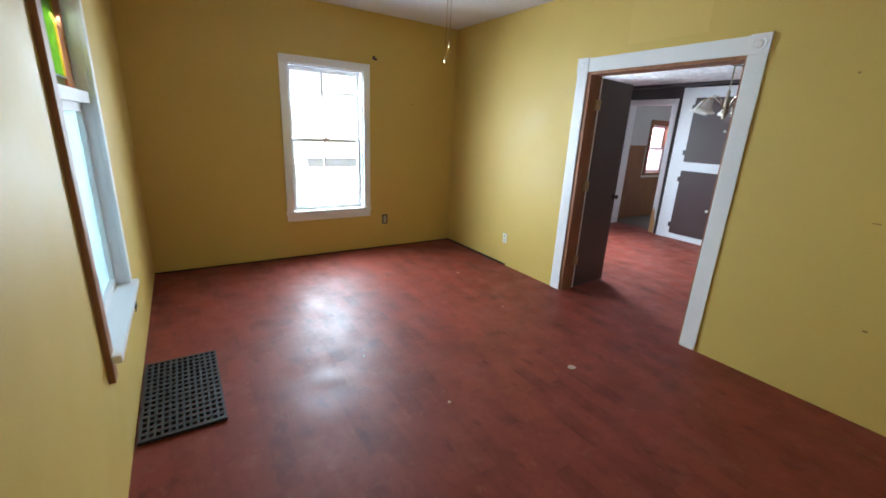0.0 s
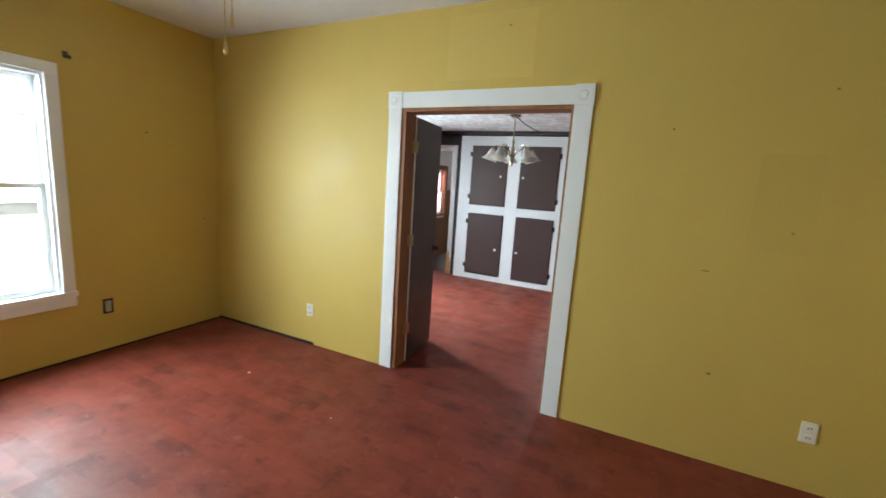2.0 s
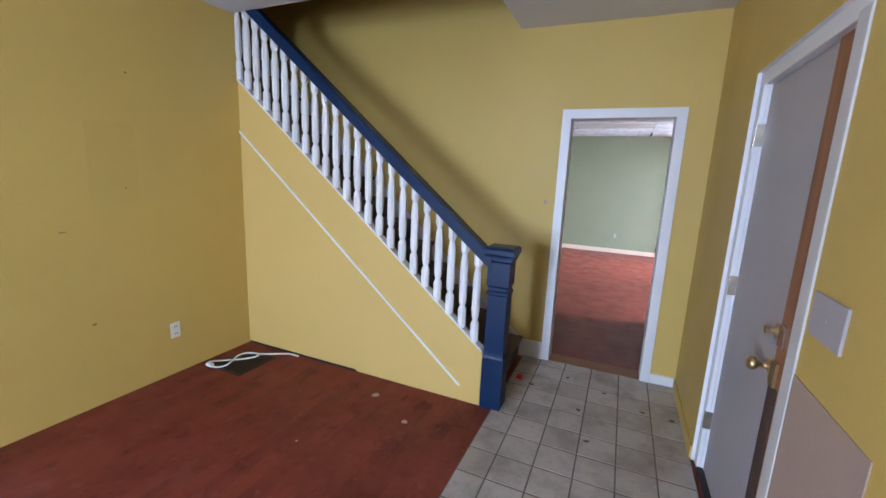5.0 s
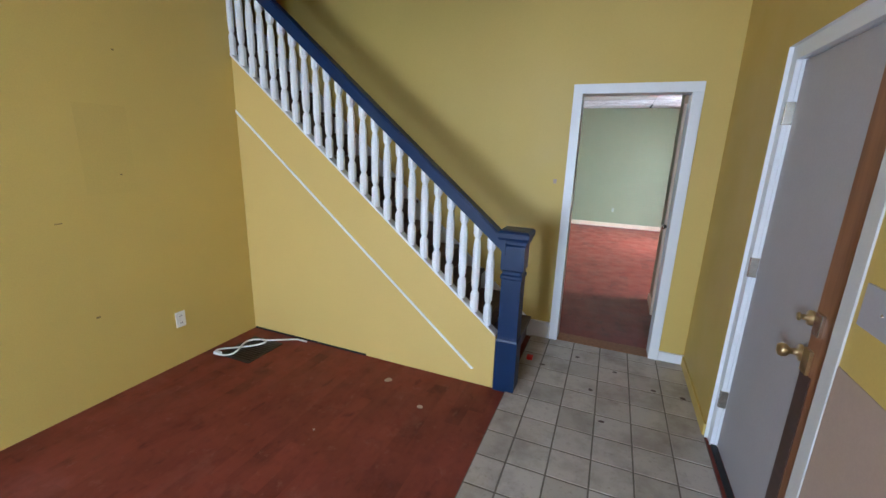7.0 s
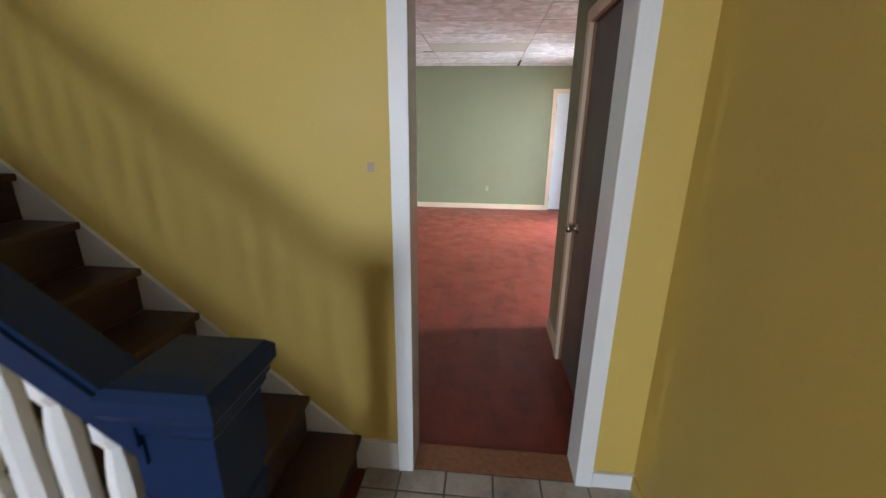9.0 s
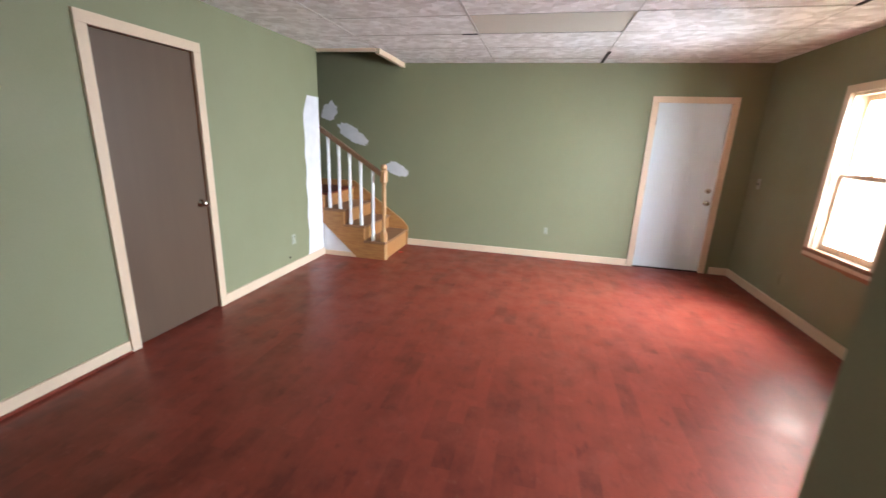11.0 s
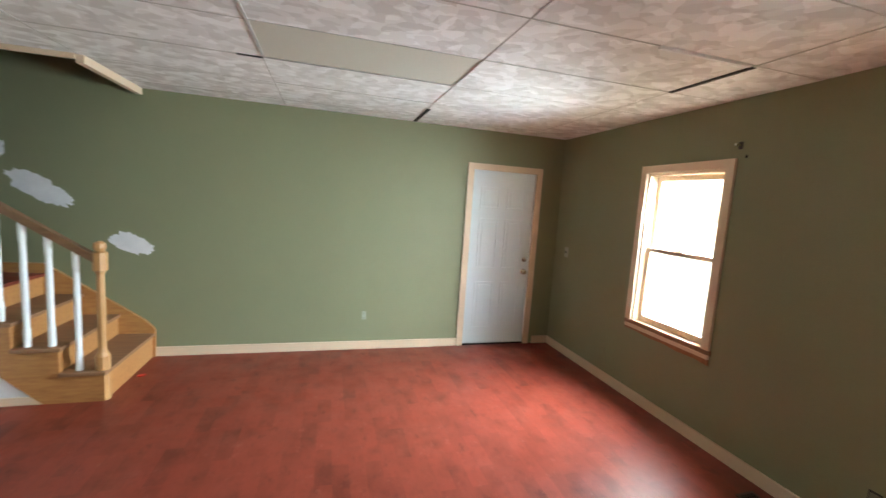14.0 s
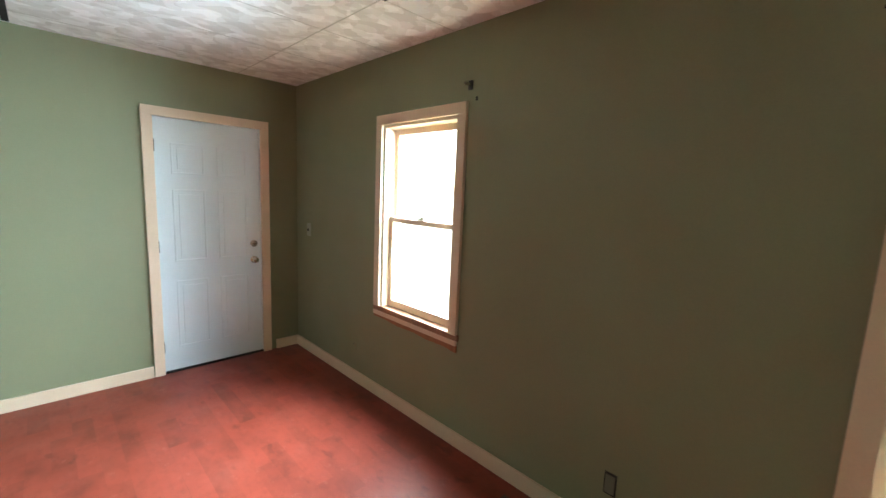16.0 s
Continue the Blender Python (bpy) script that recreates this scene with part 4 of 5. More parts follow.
bal = lathe(bmesh.new(), [(0.029, 0.0), (0.029, 0.125), (0.017, 0.15), (0.025, 0.175), (0.028, 0.22), (0.027, 0.43), (0.022, 0.475), (0.017, 0.505), (0.029, 0.53), (0.029, 0.60)], 8, None, math.pi / 8)
bal_mesh = mesh_of("baluster", bal, WHITE)
for k in range(24):
    x = 2.0 + k * 0.0955
    b = new("baluster", bal_mesh)
    b.parent = rl
    b.location = (x - 1.86, -0.018, line(x) + 0.005)
NX, NY = 1.852, STAIR_Y - 0.055


def square_post(rings):
    """A square post with mouldings: rings of (half width, height)."""
    return lathe(bmesh.new(), [(h * math.sqrt(2), z) for h, z in rings], 4, Matrix.Translation((NX, NY, 0)), math.pi / 4)


nw = part("newel_post", square_post([(0.071, 0.0), (0.071, 0.365), (0.066, 0.38), (0.064, 0.40), (0.064, 0.795), (0.071, 0.805), (0.071, 0.822), (0.063, 0.83), (0.063, 0.85), (0.073, 0.862), (0.073, 1.015), (0.082, 1.03), (0.082, 1.045)]), NAVY, rl, "square navy blue newel post")
part("newel_cap", square_post([(0.088, 1.0455), (0.090, 1.058), (0.099, 1.072), (0.099, 1.10), (0.086, 1.114), (0.05, 1.118)]), NAVY, nw)
tag = thing("red_tag", (1.764, -0.80, 0.01), "small bright red scrap on the floor", "litter")
part("scrap", bx(1.745, 1.79, -0.82, -0.775, 0.010, 0.035, bevel=0.004), RED_TAPE, tag)
tag = thing("red_tag", (1.80, -0.69, 0.19), "small bright red scrap on the lowest step", "litter")
part("scrap", bx(1.86, 1.92, -0.71, -0.66, 0.19, 0.22, bevel=0.003), RED_TAPE, tag)

# black strip paints the shade of the crack under the stair panel
solid("stair_foot_gap_trim", bx(2.95, 4.09, STAIR_Y - 0.001, STAIR_Y + 0.006, 0.0, 0.014), BLACK_GAP, "black strip for the shade in the gap at the foot of the stair panel", "trim", kind="structure")

# ---------------------------------------------------------------- dining room behind the wide opening
# added white strips imitate two bright lines of light on the dining ceiling
for x in (5.97, 6.55):
    board("ceiling_batten_trim", (x - 0.012, x + 0.012, 1.02, 2.0, CZ - 0.022, CZ - 0.001), WHITE, "thin white strip imitating a bright line of light on the dining ceiling")
cup = thing("built_in_cupboard", (7.52, 3.02, 0), "white framed wall cupboard with four chocolate brown doors", "cupboard")
FX = 7.52
part("carcass", bx(FX + 0.02, 7.60, 2.21, 3.97, 0.0, 2.27), WHITE, cup)
for y0, y1, z0, z1 in ((3.775, 3.97, 0, 2.27), (2.21, 2.41, 0, 2.27), (2.99, 3.18, 0, 2.27), (2.41, 2.99, 0, 0.08), (3.18, 3.775, 0, 0.08),
                       (2.41, 2.99, 1.075, 1.195), (3.18, 3.775, 1.075, 1.195), (2.41, 2.99, 2.13, 2.27), (3.18, 3.775, 2.13, 2.27)):
    part("frame_board", bx(FX, FX + 0.02, y0, y1, z0, z1), WHITE, cup)
for y0, y1, hs, kn in ((3.18, 3.775, 3.78, 3.27), (2.41, 2.99, 2.405, 2.92)):
    for z0, z1, kz in ((0.08, 1.075, 0.52), (1.195, 2.13, 1.66)):
        dr = part("cupboard_door", bx(FX - 0.012, FX + 0.012, y0 + 0.008, y1 - 0.008, z0 + 0.008, z1 - 0.008, bevel=0.003), CUP_BROWN, cup)
        part("knob", lathe(bmesh.new(), [(0.008, 0), (0.008, 0.012), (0.020, 0.018), (0.021, 0.026), (0.012, 0.032)], 14, facing(FX - 0.012, kn, kz, 180)), PLATE, dr, "pale metal knob", smooth=True)
        for hz in (z0 + 0.14, z1 - 0.14):
            part("hinge", bx(FX - 0.010, FX - 0.001, hs - 0.022, hs + 0.022, hz - 0.035, hz + 0.035, bevel=0.002), DARK_METAL, dr)

ch = thing("chandelier", (6.08, 2.70, CZ), "brass chandelier with five frosted bell shades", "chandelier")
CM = Matrix.Translation((6.08, 2.70, 0))
part("canopy", lathe(bmesh.new(), [(0.03, CZ - 0.035), (0.065, CZ - 0.012), (0.068, CZ - 0.001)], 20, CM), NICKEL, ch, smooth=True)
part("stem", lathe(bmesh.new(), [(0.006, 1.755), (0.014, 1.758), (0.022, 1.772), (0.012, 1.785), (0.034, 1.815), (0.036, 1.84), (0.014, 1.865), (0.022, 1.89), (0.024, 1.96), (0.012, 1.99), (0.020, 2.03), (0.007, 2.06), (0.006, CZ - 0.03)], 16, CM), DULL_BRASS, ch, smooth=True)
for k in range(5):
    a = radians(72 * k + 20)
    turn = CM @ Matrix.Rotation(a, 4, 'Z')
    pts = [turn @ Vector(v) for v in ((0.02, 0, 1.86), (0.07, 0, 1.93), (0.14, 0, 1.985), (0.20, 0, 1.985), (0.235, 0, 1.95))]
    arm = part("arm", tube(bmesh.new(), pts, 0.007), NICKEL, ch, smooth=True)
    part("cup", lathe(bmesh.new(), [(0.012, 1.96), (0.024, 1.95), (0.026, 1.925)], 14, turn @ Matrix.Translation((0.235, 0, 0))), BRASS, arm)
    tilt = turn @ Matrix.Translation((0.235, 0, 1.94)) @ Matrix.Rotation(radians(-18), 4, 'Y')
    bm = bmesh.new()
    n = 20
    prof = ((0.026, 0.0), (0.034, -0.03), (0.046, -0.07), (0.068, -0.11), (0.090, -0.125))
    rows = [[bm.verts.new(tilt @ Vector((r * (1 + (0.06 * math.cos(5 * 2 * math.pi * q / n) if i > 2 else 0)) * math.cos(2 * math.pi * q / n), r * (1 + (0.06 * math.cos(5 * 2 * math.pi * q / n) if i > 2 else 0)) * math.sin(2 * math.pi * q / n), z))) for q in range(n)] for i, (r, z) in enumerate(prof)]
    for ra, rb in zip(rows, rows[1:]):
        for q in range(n):
            bm.faces.new((ra[q], ra[(q + 1) % n], rb[(q + 1) % n], rb[q]))
    sh = part("shade", bm, FROSTED, arm, "frosted bell glass shade", smooth=True)
    md = sh.modifiers.new("thickness", 'SOLIDIFY')
    md.thickness = 0.003
part("cord", tube(bmesh.new(), [(6.09, 2.70, CZ - 0.012), (6.5, 2.71, CZ - 0.03), (7.0, 2.715, CZ - 0.03), (7.5, 2.72, CZ - 0.006)], 0.006), DARK_METAL, ch, "dark cord swagged along the ceiling")
wain = thing("wainscot", (9.0, AY1 - 0.02, 0), "brown vertical board wainscot", "wall panelling", kind="structure")
for k in range(20):
    x = 7.76 + k * 0.155
    hi = 1.36 if not (8.56 < x + 0.07 < 9.38) else 0.78
    part("board", bx(x + 0.002, x + 0.153, AY1 - 0.02, AY1 - 0.002, 0.006, hi, bevel=0.003), PANEL_WOOD, wain)
part("cap_rail", bx(7.76, 8.56, AY1 - 0.03, AY1 - 0.002, 1.36, 1.385), PANEL_WOOD, wain)
bm = prism(bmesh.new(), [(4.062, 0.0), (4.138, 0.0), (4.138, 0.44), (4.118, 0.36), (4.10, 0.41), (4.084, 0.27), (4.062, 0.20)], "x", 7.573, 7.579)
solid("bare_casing_patch", bm, PINE_UP, "bare wood where casing paint is gone", "trim", kind="structure")

# ---------------------------------------------------------------- small fittings of the yellow room


def outlet(name, axis, plane, side, u, z, label, mats=(PLATE, BLACK), wide=0.07, high=0.115):
    t = thing(name, (plane, u, z) if axis == "y" else (u, plane, z), label, "outlet")

    def b(p, q, v0, v1, s, e, bevel=0.0):
        k0, k1 = sorted((plane + side * v0, plane + side * v1))
        return bx(k0, k1, p, q, s, e, bevel=bevel) if axis == "y" else bx(p, q, k0, k1, s, e, bevel=bevel)
    part("cover_plate", b(u - wide / 2, u + wide / 2, 0, 0.006, z - high / 2, z + high / 2, 0.002), mats[0], t)
    for dz in (-0.027, 0.027):
        o = part("socket", b(u - 0.017, u + 0.017, 0.006, 0.009, z + dz - 0.014, z + dz + 0.014, 0.002), mats[0], t)
        part("slots", b(u - 0.009, u - 0.005, 0.009, 0.0097, z + dz - 0.007, z + dz + 0.006), mats[1], o)
        part("slots", b(u + 0.005, u + 0.009, 0.009, 0.0097, z + dz - 0.007, z + dz + 0.006), mats[1], o)
    return t


def switch(name, axis, plane, side, u, z, label):
    t = thing(name, (plane, u, z) if axis == "y" else (u, plane, z), label, "light switch")

    def b(p, q, v0, v1, s, e, bevel=0.0):
        k0, k1 = sorted((plane + side * v0, plane + side * v1))
        return bx(k0, k1, p, q, s, e, bevel=bevel) if axis == "y" else bx(p, q, k0, k1, s, e, bevel=bevel)
    part("cover_plate", b(u - 0.035, u + 0.035, 0, 0.006, z - 0.058, z + 0.058, 0.002), DIM_PLATE, t)
    part("toggle", b(u - 0.005, u + 0.005, 0.006, 0.018, z - 0.012, z + 0.010, 0.001), DARK_METAL, t)
    return t


outlet("wall_outlet", "y", AX1, -1, 3.842, 0.323, "ivory outlet on the yellow wall")
outlet("wall_outlet", "y", AX1, -1, 0.346, 0.337, "ivory outlet near the floor cord")
ob = thing("uncovered_outlet", (3.124, AY1, 0.37), "outlet box with its cover missing", "outlet")
part("box", bx(3.09, 3.16, AY1 - 0.004, AY1 + 0.002, 0.31, 0.43), BLACK, ob)
part("socket", bx(3.105, 3.145, AY1 - 0.010, AY1 - 0.004, 0.325, 0.415, bevel=0.003), DIM_PLATE, ob)
ob = thing("uncovered_outlet", (AX0, 3.345, 0.39), "dark outlet box with its cover missing", "outlet")
part("box", bx(AX0 - 0.002, AX0 + 0.004, 3.31, 3.38, 0.34, 0.45), BLACK, ob)
part("socket", bx(AX0 + 0.004, AX0 + 0.008, 3.325, 3.365, 0.355, 0.435, bevel=0.002), DARK_METAL, ob)
pl = thing("blank_plate", (AX0, 0.77, 1.2), "pale grey blank cover plate beside the front door", "wall plate")
part("plate", bx(AX0, AX0 + 0.008, 0.735, 0.92, 1.165, 1.285, bevel=0.003), GREY_DOOR, pl)
part("screw", lathe(bmesh.new(), [(0.005, 0), (0.004, 0.002)], 10, facing(AX0 + 0.008, 0.83, 1.225, 0)), NICKEL, pl)
pl = thing("wall_hook", (2.98, AY1, 2.24), "small dark bracket on the yellow wall", "bracket")
part("plate", bx(2.965, 2.995, AY1 - 0.012, AY1 + 0.002, 2.22, 2.26, bevel=0.003), DARK_METAL, pl)
part("prong", bx(2.985, 3.005, AY1 - 0.03, AY1 - 0.012, 2.215, 2.235, bevel=0.003), DARK_METAL, pl)
pl = thing("wall_plate_scar", (1.765, AY0, 1.36), "pale paint scar on the yellow wall", "mark")
part("scar", bx(1.75, 1.775, AY0 - 0.001, AY0 + 0.002, 1.345, 1.38), PRIMER, pl)
for y, z, wd, hg in ((0.93, 1.13, 0.035, 0.006), (0.83, 0.54, 0.022, 0.012), (0.52, 2.09, 0.012, 0.01), (1.19, 1.90, 0.012, 0.01), (0.58, 1.38, 0.012, 0.008), (2.19, 2.54, 0.014, 0.01)):
    solid("wall_nick", bx(AX1 - 0.0025, AX1 + 0.001, y - wd / 2, y + wd / 2, z - hg / 2, z + hg / 2), NICK, "small dark nick in the yellow paint", "mark", group="nicks in the wall")

for y, z, h in ((-3.639, 2.146, 0.005), (-5.166, 2.089, 0.010)):
    solid("wall_nick", bx(BX0 - 0.001, BX0 + 0.003, y - 0.7 * h, y + 0.7 * h, z - h, z + h), BLACK_GAP, "small dark screw hole in the green paint", "mark", group="holes in the green wall")
solid("wall_nick", bx(BX1 - 0.003, BX1 + 0.001, -5.762, -5.736, 0.145, 0.168), BLACK_GAP, "small dark hole above the baseboard", "mark", group="holes in the green wall")
for x, z in ((3.481, 1.775), (3.958, 1.034)):
    solid("wall_nick", bx(x - 0.008, x + 0.008, AY1 - 0.0025, AY1 + 0.001, z - 0.006, z + 0.006), NICK, "small dark nick in the yellow paint", "mark", group="nicks in the wall")
tag = thing("red_scrap", (3.17, -6.94, 0.0), "small reddish paper scrap on the floor by the pine stairs", "litter")
part("scrap", prism(bmesh.new(), [(3.14, -6.95), (3.17, -6.965), (3.205, -6.945), (3.19, -6.915), (3.155, -6.92)], "z", 0.0002, 0.005), RED_TAPE, tag)

# white cord and floor register by the stairs
rg = thing("floor_register", (3.81, 0.03, 0), "dark brown metal floor register", "floor vent")
part("frame", box(box(box(bx(3.66, 3.96, -0.16, -0.145, 0.0, 0.008), 3.66, 3.96, 0.165, 0.18, 0.0, 0.008), 3.66, 3.675, -0.145, 0.165, 0.0, 0.008), 3.945, 3.96, -0.145, 0.165, 0.0, 0.008), DARK_METAL, rg)
part("well", bx(3.675, 3.945, -0.145, 0.165, 0.0005, 0.002), BLACK_GAP, rg)
for k in range(12):
    y = -0.135 + k * 0.026
    part("slat", bx(3.675, 3.945, y, y + 0.012, 0.002, 0.007), DARK_METAL, rg)
pts = []
for k in range(60):
    a = k / 59 * 2 * math.pi * 1.5
    pts.append((3.90 + 0.07 * math.sin(a * 2) + 0.06 * math.cos(a), 0.03 + 0.16 * math.cos(a), 0.014 + 0.004 * math.sin(3 * a)))
pts += [(3.82 - 0.02 * k, -0.13 - 0.012 * k, 0.012) for k in range(1, 12)] + [(3.58 - 0.02 * k, -0.262, 0.012) for k in range(1, 5)]
cd = thing("extension_cord", (3.88, 0.0, 0), "white cord coiled on the floor beside the stairs", "cord")
part("cable", tube(bmesh.new(), pts, 0.007, 6), CORD_WHITE, cd, smooth=True)
part("plug", bx(3.94, 4.0, 0.17, 0.20, 0.008, 0.03, bevel=0.005), CORD_WHITE, cd)

mat_ = thing("rubber_floor_mat", (0.84, 2.95, 0), "black rubber lattice mat on the floor", "mat")
MM = Matrix.Translation((0.864, 2.835, 0)) @ Matrix.Rotation(radians(0), 4, 'Z')
for k in range(13):
    x = -0.183 + k * 0.366 / 12
    part("long_bar", bx(x - 0.006, x + 0.006, -0.377, 0.377, 0.001, 0.019, m=MM), BLACK, mat_)
for k in range(17):
    y = -0.37 + k * 0.74 / 16
    part("cross_bar", bx(-0.19, 0.19, y - 0.008, y + 0.008, 0.005, 0.020, bevel=0.002, m=MM), BLACK, mat_)

FCX, FCY = 2.30, 2.45
FAN_WOOD = wood("dark_fan_blade_wood", (0.12, 0.055, 0.030), (0.07, 0.030, 0.018), (1, 12, 12), 0.4)
fan = thing("ceiling_fan", (FCX, FCY, AZ), "ceiling fan with dark wooden blades and pull chains", "ceiling fan")
FM = Matrix.Translation((FCX, FCY, 0))
part("canopy", lathe(bmesh.new(), [(0.03, AZ - 0.07), (0.06, AZ - 0.035), (0.07, AZ)], 24, FM), BRASS, fan, smooth=True)
part("downrod", lathe(bmesh.new(), [(0.012, 2.50), (0.012, AZ - 0.05)], 12, FM), BRASS, fan)
part("motor", lathe(bmesh.new(), [(0.05, 2.345), (0.10, 2.355), (0.125, 2.39), (0.125, 2.46), (0.09, 2.50), (0.03, 2.515)], 28, FM), BRASS, fan, smooth=True)
for k in range(5):
    T = FM @ Matrix.Rotation(radians(4 + 72 * k), 4, 'Z') @ Matrix.Translation((0, 0, 2.41)) @ Matrix.Rotation(radians(10), 4, 'X')
    bl = part("blade", bx(0.18, 0.61, -0.062, 0.062, -0.004, 0.004, bevel=0.003, m=T), FAN_WOOD, fan)
    part("blade_iron", bx(0.09, 0.22, -0.018, 0.018, -0.010, -0.004, bevel=0.002, m=T), BRASS, bl)
for dx, zb in ((0.012, 1.97), (-0.012, 1.89)):
    c = part("pull_chain", tube(bmesh.new(), [(FCX + dx, FCY, 2.35), (FCX + dx, FCY, zb)], 0.002, 6), NICKEL, fan)
    part("chain_pull", lathe(bmesh.new(), [(0.004, zb - 0.035), (0.007, zb - 0.02), (0.004, zb)], 10, Matrix.Translation((FCX + dx, FCY, 0))), BRASS, c)

rnd = random.Random(21)
for x, y, s in ((3.08, 1.92, 0.035), (2.62, -0.075, 0.03), (2.29, 0.106, 0.022), (2.15, 2.02, 0.012), (3.44, 3.82, 0.016), (2.75, 0.55, 0.008), (3.3, 2.9, 0.008), (1.9, 2.7, 0.007)):
    bm = prism(bmesh.new(), [(x + s * math.cos(q * math.pi / 4) * rnd.uniform(0.6, 1.1), y + s * math.sin(q * math.pi / 4) * rnd.uniform(0.5, 1.0)) for q in range(8)], "z", 0.0002, 0.004)
    solid("debris_flake", bm, PRIMER, "pale flake of debris on the floor", "debris", group="flakes on the floor")

# ---------------------------------------------------------------- green room: second staircase and fittings
s2 = thing("pine_staircase", (3.24, -6.95, 0), "short orange pine staircase rising beside the green wall", "staircase")
SY0, SY1 = BY0 + 0.03, -6.50
treads = [(3.24, 0.235), (3.515, 0.425), (3.79, 0.615)]
for k, (x, z) in enumerate(treads):
    below = treads[k - 1][1] if k else 0.0
    y1 = SY1 - 0.03
    part("tread", bx(x - 0.02, x + 0.275, SY0, y1 + 0.05, z - 0.028, z, bevel=0.006), TREAD_WOOD, s2, "worn brown tread")
    part("riser", bx(x, x + 0.018, SY0, y1, below, z - 0.028), PINE, s2)
part("riser", bx(4.065, 4.083, SY0, SY1 - 0.03, 0.615, 0.777), PINE, s2)
part("landing", bx(4.045, 6.2, SY0, SY1 - 0.031, 0.777, 0.805, bevel=0.004), FLOOR_RED, s2, "dark red-brown landing")
treads.append((4.065, 0.805))
outline = [(3.24, 0.0), (3.24, 0.207)]
for k in range(3):
    outline += [(treads[k + 1][0], treads[k][1] - 0.028), (treads[k + 1][0], treads[k + 1][1] - 0.028)]
outline += [(4.09, 0.777), (4.09, 0.43), (3.62, 0.0)]
part("string_board", prism(bmesh.new(), outline, "y", SY1 - 0.03, SY1), PINE, s2, "orange pine string board")
part("wall_string", prism(bmesh.new(), [(3.22, 0.0), (3.22, 0.27), (3.30, 0.36), (4.06, 0.89), (6.0, 0.89), (6.0, 0.0)], "y", BY0, BY0 + 0.03), PINE, s2, "pine skirt against the wall")
part("under_panel", prism(bmesh.new(), [(3.62, 0.0), (4.09, 0.43), (4.09, 0.0)], "y", SY1 - 0.028, SY1 - 0.012), PLASTER, s2, "white plastered panel below the string")
part("foot_board", bx(3.62, 4.09, SY1 - 0.012, SY1 - 0.002, 0.0, 0.06, bevel=0.002), PEACH, s2)
r2 = thing("pine_stair_railing", (3.25, SY1 - 0.03, 0), "brown handrail with white balusters and pine newel", "railing")
part("newel_post", lathe(bmesh.new(), [(0.046, 0.0), (0.046, 0.34), (0.030, 0.37), (0.024, 0.40), (0.028, 0.66), (0.024, 0.96), (0.034, 0.985), (0.046, 0.99), (0.046, 1.12), (0.028, 1.135), (0.040, 1.16), (0.036, 1.19), (0.012, 1.205)], 8, Matrix.Translation((3.265, SY1 - 0.045, 0)), math.pi / 8), PINE_UP, r2, "pale pine newel post")
part("handrail", prism(bmesh.new(), [(3.28, 1.04), (3.28, 1.10), (4.12, 1.635), (4.12, 1.575)], "y", SY1 - 0.07, SY1 - 0.015), RAIL_WOOD, r2, "brown wooden handrail")
for x, z in ((3.41, 0.235), (3.57, 0.425), (3.715, 0.425), (3.86, 0.615), (4.0, 0.615)):
    top = 1.05 + (x - 3.28) * 0.64
    h = top - z
    part("baluster", lathe(bmesh.new(), [(0.023, z), (0.023, z + 0.12), (0.019, z + 0.15), (0.021, z + h * 0.5), (0.019, z + h - 0.15), (0.023, z + h - 0.12), (0.023, top)], 8, Matrix.Translation((x, SY1 - 0.042, 0)), math.pi / 8), WHITE, r2)
# trim round the stairwell's ceiling edge
board("stairwell_trim_side", (3.30, 3.35, BY0, -6.50, BZ - 0.055, BZ + 0.02), PEACH, "cream painted board at the ceiling edge")
board("stairwell_trim_front", (3.35, BX1, -6.515, -6.49, BZ - 0.03, BZ + 0.02), PEACH, "cream painted board at the ceiling edge")
solid("wall_stairwell_upper", bx(3.30, BX1 + 0.15, -6.50, -6.40, BZ + 0.1, 5.4), GREEN, "green stairwell wall above the ceiling", "wall", kind="structure")
solid("wall_stairwell_upper_side", bx(3.2, 3.30, BY0, -6.40, BZ + 0.1, 5.4), GREEN, "green stairwell wall above the ceiling", "wall", kind="structure")


def blob(cx, cz, rx, rz, seed, tilt=0.0, n=72):
    """An uneven smear: an ellipse roughened at three scales."""
    out = []
    for q in range(n):
        a = 2 * math.pi * q / n
        p = Vector((math.cos(a), math.sin(a), seed * 0.37))
        k = 1 + 0.35 * noise.noise(p * 1.3) + 0.22 * noise.noise(p * 4.0) + 0.12 * noise.noise(p * 11.0)
        u, v = rx * k * math.cos(a), rz * k * math.sin(a)
        out.append((cx + u * math.cos(tilt) - v * math.sin(tilt), cz + u * math.sin(tilt) + v * math.cos(tilt)))
    return out


for cx, cz, rx, rz, t in ((4.43, 1.84, 0.11, 0.13, 0.6), (4.07, 1.545, 0.26, 0.10, 0.5), (3.40, 1.08, 0.18, 0.085, 0.45)):
    solid("plaster_patch", prism(bmesh.new(), blob(cx, cz, rx, rz, int(cx * 100), t), "y", BY0 - 0.001, BY0 + 0.003), PLASTER, "white filler patch on the green wall", "wall patch", group="filler patches")
bm = prism(bmesh.new(), [(-6.50, 0.0), (-6.50, 1.95)] + [(-6.165 - 0.012 * math.sin(k * 1.7) - 0.09 * (k == 0) - 0.03 * (k == 1), 1.95 - k * 0.1) for k in range(19)] + [(-6.14, 0.09)], "x", BX1 - 0.003, BX1 + 0.001)
solid("plaster_corner_patch", bm, PLASTER, "white unpainted plaster strip at the corner", "wall patch")

